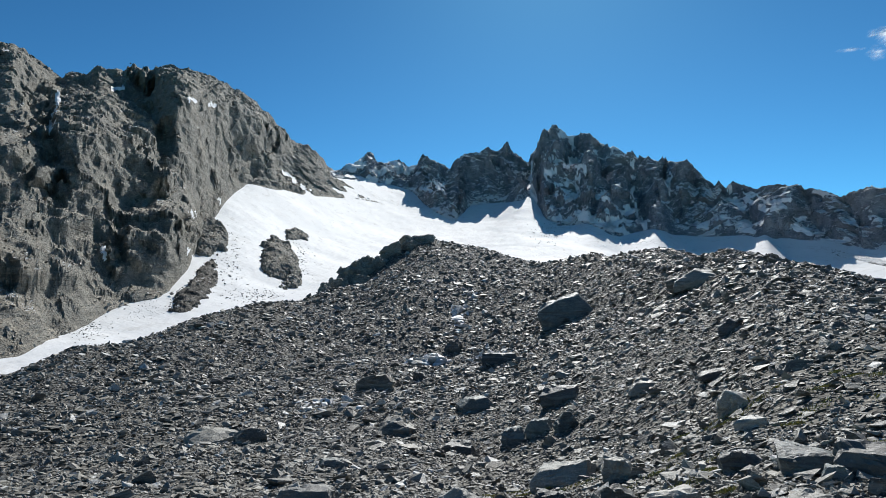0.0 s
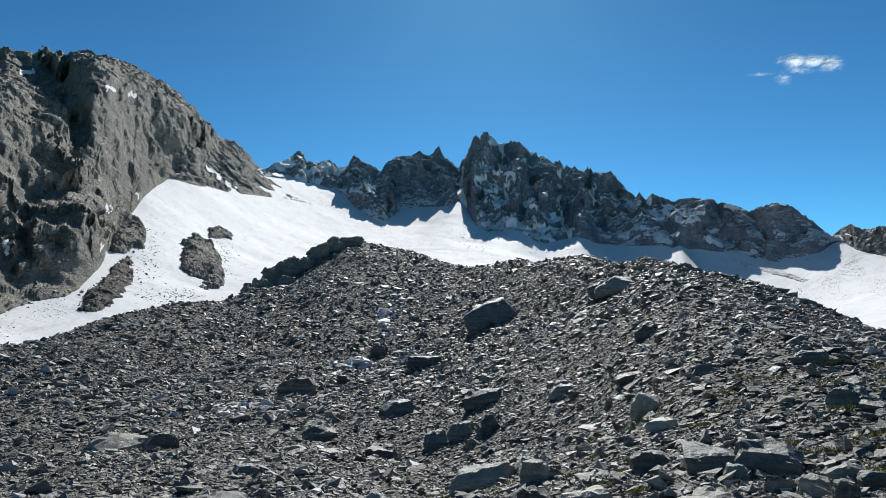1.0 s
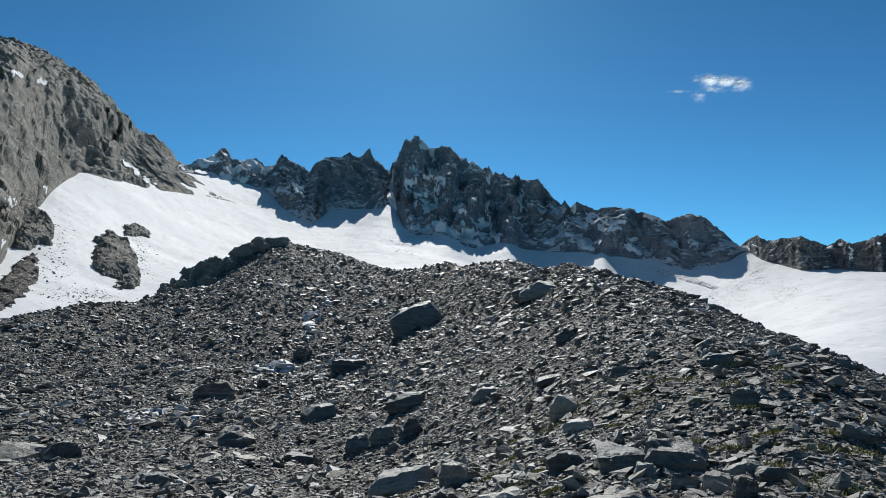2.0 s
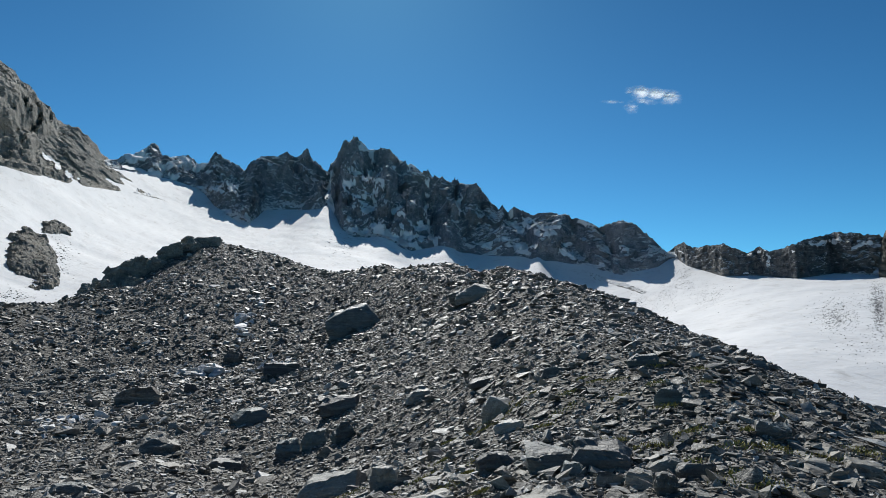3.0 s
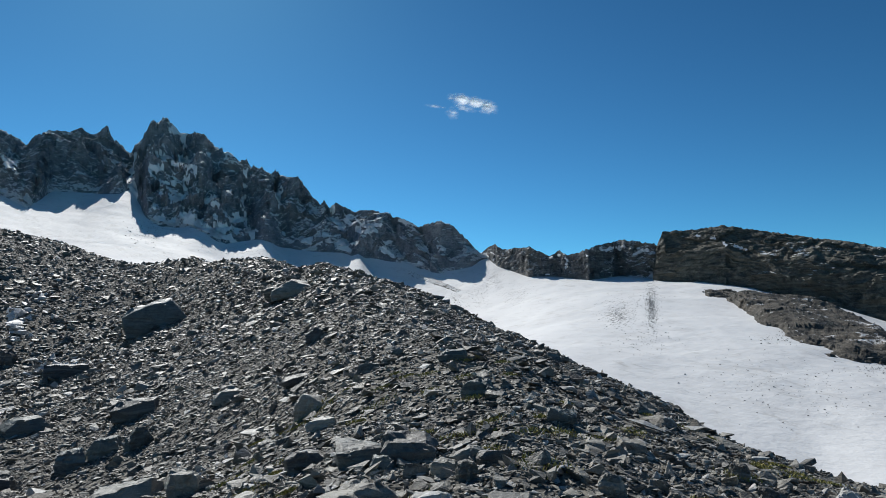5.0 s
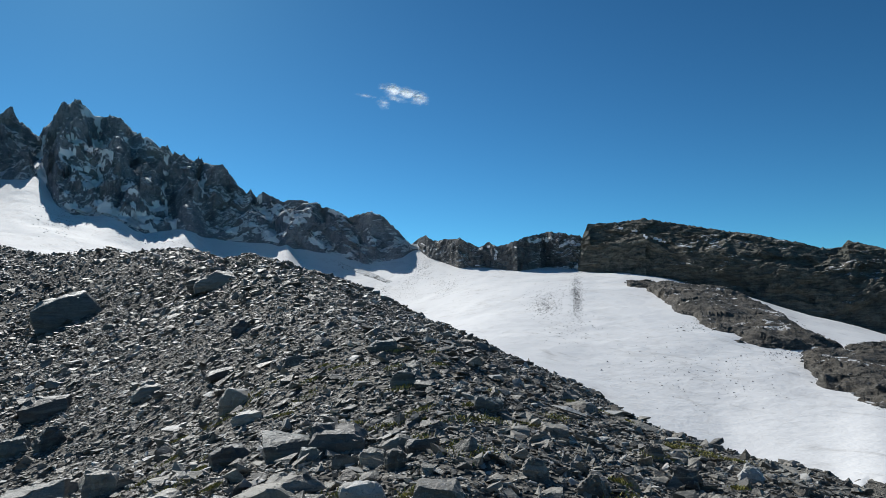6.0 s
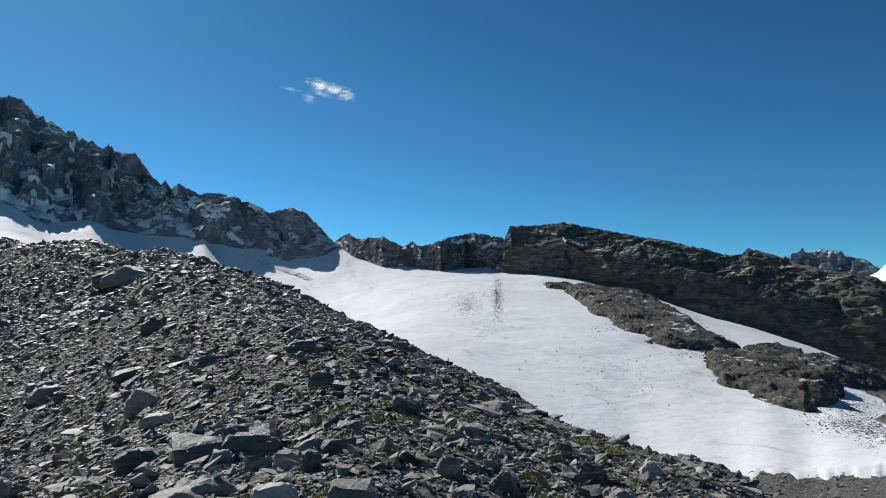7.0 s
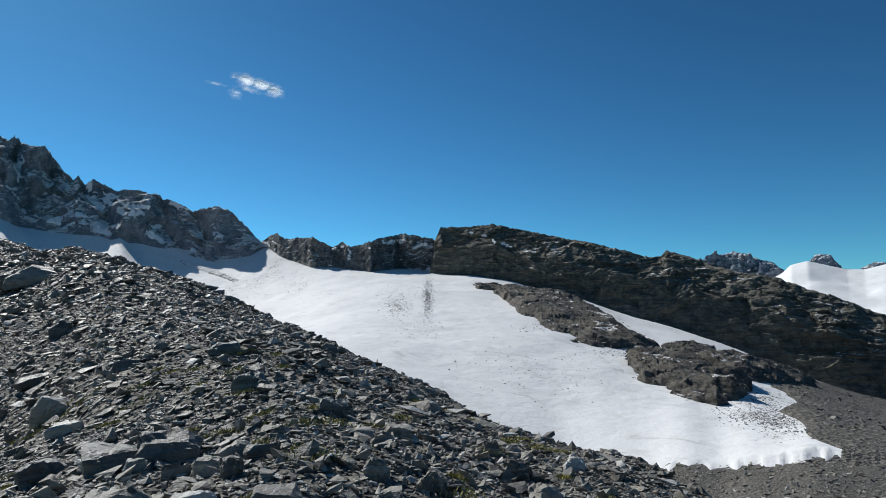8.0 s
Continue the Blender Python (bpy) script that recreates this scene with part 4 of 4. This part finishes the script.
# ---- single boulders on the moraine ----
def rock_mesh(kind, w, h, seed, material, rough=0.055):
    """A weathered block: a hull of a few corners, edges broken, faces slightly rough."""
    g = np.random.default_rng(seed)
    d = w * g.uniform(0.6, 0.9)
    top = {"block": 0.72, "wedge": 0.25, "slab": 0.85, "long": 0.8, "spike": 0.45, "rise": 0.7}[kind]
    pts = []
    for sx in (-1, 1):
        for sy in (-1, 1):
            pts.append((sx * 0.5, sy * 0.5, -0.45))
            pts.append((sx * 0.53, sy * 0.52, g.uniform(-0.1, 0.15)))
            pts.append((sx * 0.5 * top + g.uniform(-0.12, 0.12), sy * 0.5 * (top if kind != "wedge" else 0.6) + g.uniform(-0.1, 0.1), 0.5 - g.uniform(0, 0.22)))
    p = np.array(pts) + g.uniform(-0.06, 0.06, (len(pts), 3))
    if kind == "long":
        p[:, 2] += -0.35 * p[:, 0]
    if kind == "rise":
        p[:, 2] = np.where(p[:, 2] > 0.2, p[:, 2] * (0.55 + 0.9 * (p[:, 0] + 0.5)), p[:, 2])
    if kind == "slab":
        p[:, 2] += g.uniform(-0.2, 0.2) * p[:, 0]
    p *= (w * 0.8, d * 0.8, h * 0.95)
    bm = bmesh.new()
    for q in p:
        bm.verts.new(q)
    bmesh.ops.convex_hull(bm, input=bm.verts)
    bmesh.ops.delete(bm, geom=[v for v in bm.verts if not v.link_faces], context="VERTS")
    bmesh.ops.dissolve_limit(bm, angle_limit=0.12, verts=bm.verts, edges=bm.edges)
    bmesh.ops.bevel(bm, geom=bm.edges[:], offset=0.012 * min(w, h), segments=1, affect="EDGES")
    bmesh.ops.triangulate(bm, faces=bm.faces)
    bmesh.ops.subdivide_edges(bm, edges=[e for e in bm.edges if e.calc_length() > 0.25 * w], cuts=3, use_grid_fill=False)
    bmesh.ops.triangulate(bm, faces=bm.faces)
    bmesh.ops.subdivide_edges(bm, edges=[e for e in bm.edges if e.calc_length() > 0.09 * w], cuts=1)
    bmesh.ops.triangulate(bm, faces=bm.faces)
    bm.normal_update()
    co = np.array([v.co[:] for v in bm.verts])
    lean = np.array([g.uniform(-0.5, 0.5), g.uniform(-0.5, 0.5), 1.0])
    beds = value_noise(np.stack([(co @ lean) / (0.07 * w), co[:, 0] * 0, co[:, 1] * 0 + seed], 1), seed % 50)
    n = 0.4 * fbm(co / (0.3 * w) + seed, 4, 0.65, seed % 50) + 0.45 * beds + 1.3 * facets(co / (0.45 * w) + seed, seed % 50) + 0.6 * facets(co / (0.16 * w) + seed, seed % 50 + 3)
    for v, k in zip(bm.verts, n):
        v.co += v.normal * float(k) * rough * min(w, h)
    me = bpy.data.meshes.new("boulder")
    bm.to_mesh(me)
    bm.free()
    me.materials.append(material)
    return me


def boulders(text, material, tone, seed):
    names = {"block": "angular", "wedge": "wedge-shaped", "slab": "flat", "long": "long tilted", "spike": "upright pointed", "rise": "wedge-topped"}
    for k, row in enumerate(text.split(";")):
        kind, b, r, w, h = row.split()
        b, r, w, h = float(b), float(r), float(w), float(h)
        x, y = r * math.sin(radians(b)), r * math.cos(radians(b))
        z = float(ground_z(np.array([x]), np.array([y]))[0])
        ob = new("boulder", rock_mesh(kind, w, h, seed + k, material))
        gx, gy = (float(v[0]) for v in slope_of(np.array([x]), np.array([y])))
        lie = Matrix(((1, 0, 0, 0), (0, 1, 0, 0), (0.4 * gx, 0.4 * gy, 1, 0), (0, 0, 0, 1)))
        ob.matrix_world = pose(x, y, z + 0.22 * h) @ lie @ pose(0, 0, 0, 0, 0, -b + ((seed + k) * 37 % 40 - 20 if kind != "long" else 0))
        big = "large " if w > 1.5 else ""
        tagged(ob, f"{big}{names[kind]} {tone} schist boulder lying on the scree", "boulder", "boulders on the moraine")


boulders("rise 10.6 45.2 4.21 2.43;long 28.4 7.7 0.8 0.3;block 29.8 7.1 0.31 0.22;block 38.1 10.3 0.6 0.44;block 36 13.2 0.68 0.3;block 5.5 20.6 0.85 0.72;block 7.7 20.4 0.88 0.82;wedge 10 19.6 0.83 0.7;block 2.2 27.2 1.57 0.78;block -10.8 14.4 0.71 0.35;block 45 8.7 0.35 0.26;block 45.6 8.9 0.39 0.24", M_STONE_BLUE, "blue-grey", 500)
boulders("slab 4.6 39.8 2.46 1.14;block 32.1 7.4 0.72 0.4;slab 0.7 20.3 1.06 0.66;block 8.1 9.5 0.64 0.48;block -13.6 9.2 0.85 0.49;block 9.7 23.4 1.55 0.75;block 0.6 48.1 1.34 1.12;slab 22.3 16.9 0.9 0.26;block 39.5 6.7 0.4 0.19;block -2.7 36.5 0.73 0.82;block 23.3 8.4 0.55 0.33;wedge 23.7 21.3 0.72 0.65", M_STONE_DARK, "dark", 540)
boulders("wedge 23.6 13.1 0.79 0.58;slab 24.6 11 0.58 0.22;slab 9.3 12 1.26 0.59;wedge -0.2 9.1 0.72 0.49;slab 17.6 7.1 0.67 0.43;slab -1.9 43.8 2.47 0.47;wedge 53.8 11.4 0.39 0.25", M_STONE_PALE, "pale", 570)
boulders("wedge -4.9 23.6 1.56 0.85;wedge -20.2 22.2 1.95 0.74;block -17.4 21.1 1.14 0.7;wedge 13 8 0.57 0.36;wedge 16.6 19.6 0.93 0.49;wedge 26.3 5.9 0.62 0.29;block 35.4 6.6 0.34 0.17;wedge 37.6 6.9 0.43 0.21;block -6.6 35.1 2.07 1.26;slab 13.7 10.3 0.51 0.51;spike 61.5 7.6 0.39 0.36;spike 49.4 6.1 0.26 0.29", M_STONE, "grey", 600)
boulders("wedge 54.2 6 0.27 0.3;block 37.2 6.2 0.22 0.25;wedge 28.6 6.1 0.56 0.23;block 59.1 8.5 0.25 0.26;wedge 66.4 8.6 0.32 0.29;slab 51.1 8.2 0.4 0.22;block 34.3 5.6 0.43 0.25;wedge 63.9 6.9 0.38 0.28;slab 40.9 5.2 0.5 0.25;wedge 21 35.2 2.32 0.89;wedge 22 34.3 2.63 1.08", M_STONE, "grey", 640)


def rock_step():
    """A broken step of bedrock along the crest of the moraine, in several leaning crags."""
    top = tagged(new("rock_step"), "mossy grey bedrock crags breaking out of the moraine crest", "outcrop")
    top.location = (-10.5, 83.0, EYE_Z + 4)
    bpy.context.view_layer.update()
    for k, (kind, b, off, w, h) in enumerate((("block", -3.6, 90, 4.4, 2.6), ("slab", -2.2, 92, 4.0, 1.5), ("rise", -4.9, 88, 3.4, 2.4), ("wedge", -6.0, 86, 3.2, 2.4), ("block", -6.9, 86, 4.2, 3.4),
                                             ("rise", -8.0, 85, 3.8, 3.6), ("block", -8.9, 85, 3.4, 3.2), ("wedge", -9.8, 84, 3.0, 3.0), ("rise", -10.5, 84, 2.6, 2.6), ("block", -11.2, 83, 2.2, 2.2), ("wedge", -11.8, 83, 2.2, 2.0),
                                             ("block", -12.4, 82, 1.8, 1.6), ("rise", -13.1, 81, 1.6, 1.3), ("slab", -7.6, 82, 2.6, 1.4), ("block", -9.4, 81, 2.0, 1.6), ("wedge", -10.9, 80, 1.8, 1.4))):
        x, y = off * math.sin(radians(b)), off * math.cos(radians(b))
        z = float(ground_z(np.array([x]), np.array([y]))[0])
        ob = part("crag", rock_mesh(kind, w, h, 700 + k, M_CRAG, 0.085), top)
        ob.matrix_world = pose(x, y, z + 0.2 * h, 0, -8 + k * 23 % 17, k * 67 % 90 - 45)


rock_step()


# ---- grit and small stones that rolled out onto the snow ----
def grit():
    """Loose stones on the right-hand snow, in trails and heaps below the cliff."""
    g = np.random.default_rng(5)
    bs, rs, ss = [], [], []
    for b, up, db, du, n, s in ((50.4, 1.4, 1.4, 1.0, 1100, 0.5), (53.2, 2.4, 0.5, 2.0, 1800, 0.55), (52.2, -0.6, 3, 1.4, 200, 0.5), (41.4, 3.4, 1.6, 1.0, 600, 0.5), (39.6, 4.8, 1.0, 1.0, 600, 0.6), (51.5, 2.6, 3.0, 0.8, 260, 0.5), (38.2, 3.6, 1.0, 1.6, 500, 0.6), (36, 2.8, 1.6, 0.9, 400, 0.6), (17, 7.2, 3, 0.6, 260, 0.7),
                                (61, -4, 6, 2.5, 200, 0.45), (66, -4.5, 5, 2.5, 160, 0.4), (80, -7.7, 2.6, 1.0, 900, 0.4), (82, -8.0, 1.8, 1.2, 1100, 0.4), (81, -6.4, 1.6, 0.7, 500, 0.4), (69.5, -2.9, 2.2, 0.4, 180, 0.5), (63, -0.6, 2, 0.5, 160, 0.6),
                                (-12.8, 6, 1, 1.6, 160, 1.0), (-18.8, 6, 1.2, 2.6, 220, 0.9), (-29.5, 0.2, 1.6, 0.8, 300, 0.5), (-16.5, 2.8, 2.5, 0.7, 300, 0.7), (9.6, 8.2, 1.8, 1.3, 160, 1.2), (-25, 1.6, 2.2, 0.8, 120, 0.5)):
        bb = b + db * g.normal(0, 0.5, n)
        rr = snow_reach(bb, up + du * g.normal(0, 0.5, n))
        bs.append(bb), rs.append(rr), ss.append(0.8 * s * g.uniform(0.35, 1.3, n) * g.uniform(0.45, 1.2, n))
    b, r, s = np.concatenate(bs), np.concatenate(rs), np.concatenate(ss)
    x, y = r * np.sin(np.radians(b)), r * np.cos(np.radians(b))
    z = snow_z(b, r) + EYE_Z + 0.1 * s
    R = spins(len(x), 0.4)
    verts, faces, base = [], [], 0
    which = g.integers(0, len(SHAPES), len(x))
    for k, (v, f) in enumerate(SHAPES):
        m = which == k
        q = np.einsum("nij,nvj->nvi", R[m], v[None] * s[m, None, None] * 1.3) + np.stack([x[m], y[m], z[m]], 1)[:, None]
        verts.append(q.reshape(-1, 3))
        faces.append((f[None] + (np.arange(m.sum()) * len(v))[:, None, None] + base).reshape(-1, 3))
        base += m.sum() * len(v)
    ob = new("snow_grit", mesh_from("snow_grit", np.concatenate(verts), np.concatenate(faces), M_STONE_DARK))
    return tagged(ob, "dark stones and grit scattered over the snow", "stones", kind="stuff")


grit()


# ---- moss and grass between the near stones ----
def tufts():
    g = np.random.default_rng(8)
    verts, faces = [], []
    for _ in range(95):
        b, r = radians(g.uniform(2, 70)), g.uniform(4.2, 13)
        if r > float(np.interp(math.degrees(b), *lerp_rows(CREST_OFF))) * 0.97:
            continue
        x0, y0 = r * math.sin(b), r * math.cos(b)
        spread = g.uniform(0.03, 0.11)
        n = 130
        x, y = x0 + g.normal(0, spread, n) * 1.5, y0 + g.normal(0, spread, n)
        z = ground_z(x, y) + 0.045
        for i in range(n):
            a, l, w = g.uniform(0, 6.28), g.uniform(0.015, 0.04), g.uniform(0.006, 0.013)
            lean = g.uniform(0.2, 0.9) * l
            base = len(verts)
            verts += [(x[i] - w * math.sin(a), y[i] + w * math.cos(a), z[i]), (x[i] + w * math.sin(a), y[i] - w * math.cos(a), z[i]),
                      (x[i] + lean * math.cos(a), y[i] + lean * math.sin(a), z[i] + l)]
            faces.append((base, base + 1, base + 2))
    m = Mat("alpine_grass")
    color = m.mix(m.chance(), (0.19, 0.19, 0.045), (0.42, 0.37, 0.12))
    ob = new("grass_tufts", mesh_from("grass_tufts", verts, faces, m.done(color, 0.8)))
    return tagged(ob, "small yellow-green alpine grass tufts between the stones", "grass", kind="stuff")


tufts()


# ---- one small fair-weather cloud ----
def cloud_material():
    m = Mat("cloud_vapour")
    thick = m.tree.nodes.new("ShaderNodeAttribute")
    thick.attribute_name = "thickness"
    n = m.ramp(m.noise(45, 6, 0.65, warp=0.5), 0.25, 0.75, 0.75, 1.2)
    fac = m.math("MINIMUM", m.math("MULTIPLY", thick.outputs["Fac"], n), 0.7)
    tree = m.tree
    thin, white, glow, both, mix = (tree.nodes.new("ShaderNode" + k) for k in ("BsdfTransparent", "BsdfDiffuse", "BsdfTranslucent", "MixShader", "MixShader"))
    white.inputs["Color"].default_value = glow.inputs["Color"].default_value = (0.9, 0.9, 0.9, 1)
    both.inputs[0].default_value = 0.8
    tree.links.new(white.outputs[0], both.inputs[1]), tree.links.new(glow.outputs[0], both.inputs[2])
    tree.links.new(fac, mix.inputs[0]), tree.links.new(thin.outputs[0], mix.inputs[1]), tree.links.new(both.outputs[0], mix.inputs[2])
    tree.links.new(mix.outputs[0], tree.nodes["Material Output"].inputs["Surface"])
    return m.mat


def cloud():
    """A ragged puff, thick in its middle and torn into wisps at its ends."""
    nu, nv = 190, 84
    b, e = np.meshgrid(np.linspace(33.0, 41.0, nu), np.linspace(18.6, 22.0, nv), indexing="ij")
    puff = np.zeros(b.shape)
    for b0, e0, wb, we, a in ((36.7, 20.85, 0.9, 0.42, 1.2), (38.0, 20.55, 1.0, 0.4, 1.0), (39.2, 20.1, 0.75, 0.5, 1.1), (35.9, 19.75, 0.6, 0.5, 0.6), (34.5, 20.25, 1.0, 0.16, 0.5), (37.0, 20.1, 1.2, 0.35, 0.4)):
        puff = np.maximum(puff, a * np.exp(-((b - b0) / wb) ** 2 - ((e - e0 + 0.12 * (b - b0)) / we) ** 2))
    q = np.stack([b.ravel() * 1.6, e.ravel() * 3.2, b.ravel() * 0 + 3], 1)
    torn = fbm(q, 5, 0.6, 77).reshape(b.shape)
    thick = np.clip((puff - 0.12 + 0.3 * torn * np.clip(puff * 2, 0.1, 1)) * 0.8, 0, 1) ** 1.3
    pts = polar(b, 3400 - 25 * puff + 4 * torn, e)
    me = mesh_from("cloud", pts.reshape(-1, 3), grid_faces(nu, nv), cloud_material(), True)
    me.attributes.new("thickness", "FLOAT", "POINT").data.foreach_set("value", thick.astype(np.float32).ravel())
    return tagged(new("cloud", me), "small ragged white cloud in a clear blue sky", "cloud")


cloud()


# ---- rubble on ledges, outcrops and rock slopes ----
def rubble_on(name, label, grids, count, s0, s1, gentle, material, seed):
    """Loose blocks resting where the rock lies flat enough."""
    g = np.random.default_rng(seed)
    verts, faces, base = [], [], 0
    for grid, n in zip(grids, count):
        du, dv = grid[1:, :-1] - grid[:-1, :-1], grid[:-1, 1:] - grid[:-1, :-1]
        nrm = np.cross(du, dv)
        up = np.abs(nrm[..., 2]) / np.maximum(np.linalg.norm(nrm, axis=-1), 1e-9)
        b = np.degrees(np.arctan2(grid[:-1, :-1, 0], grid[:-1, :-1, 1]))
        r = np.hypot(grid[:-1, :-1, 0], grid[:-1, :-1, 1])
        high = grid[:-1, :-1, 2] - EYE_Z > snow_z(b, np.minimum(r, gently(b, SNOW_TOP_OFF, 5.0))) - 0.3
        spots = grid[:-1, :-1][(up > gentle) & high & (b > -38) & (b < 92)]
        if not len(spots):
            continue
        spots = spots[g.integers(0, len(spots), n)] + g.normal(0, 0.6, (n, 3)) * (1, 1, 0)
        s = s0 * (1 - g.uniform(0, 1, n) * (1 - (s0 / s1) ** 2)) ** -0.5
        which = g.integers(0, len(SHAPES), n)
        R = spins(n, 0.5)
        for k, (v, f) in enumerate(SHAPES):
            m = which == k
            q = np.einsum("nij,nvj->nvi", R[m], v[None] * s[m, None, None]) + spots[m][:, None]
            verts.append(q.reshape(-1, 3))
            faces.append((f[None] + (np.arange(m.sum()) * len(v))[:, None, None] + base).reshape(-1, 3))
            base += m.sum() * len(v)
    ob = new(name, mesh_from(name, np.concatenate(verts), np.concatenate(faces), material))
    return tagged(ob, label, "rubble", kind="stuff")


rubble_on("outcrop_rubble", "brown-grey blocks lying over the outcrops in the snow", MOUNDS, (2600, 1700, 1500, 1500, 500, 150, 300, 500), 0.35, 2.2, 0.2, M_STONE_DARK, 61)
rubble_on("slope_rubble", "brown-grey scree blocks on the mountain flank", [west_grid], (6000,), 0.6, 2.4, 0.62, M_STONE, 62)
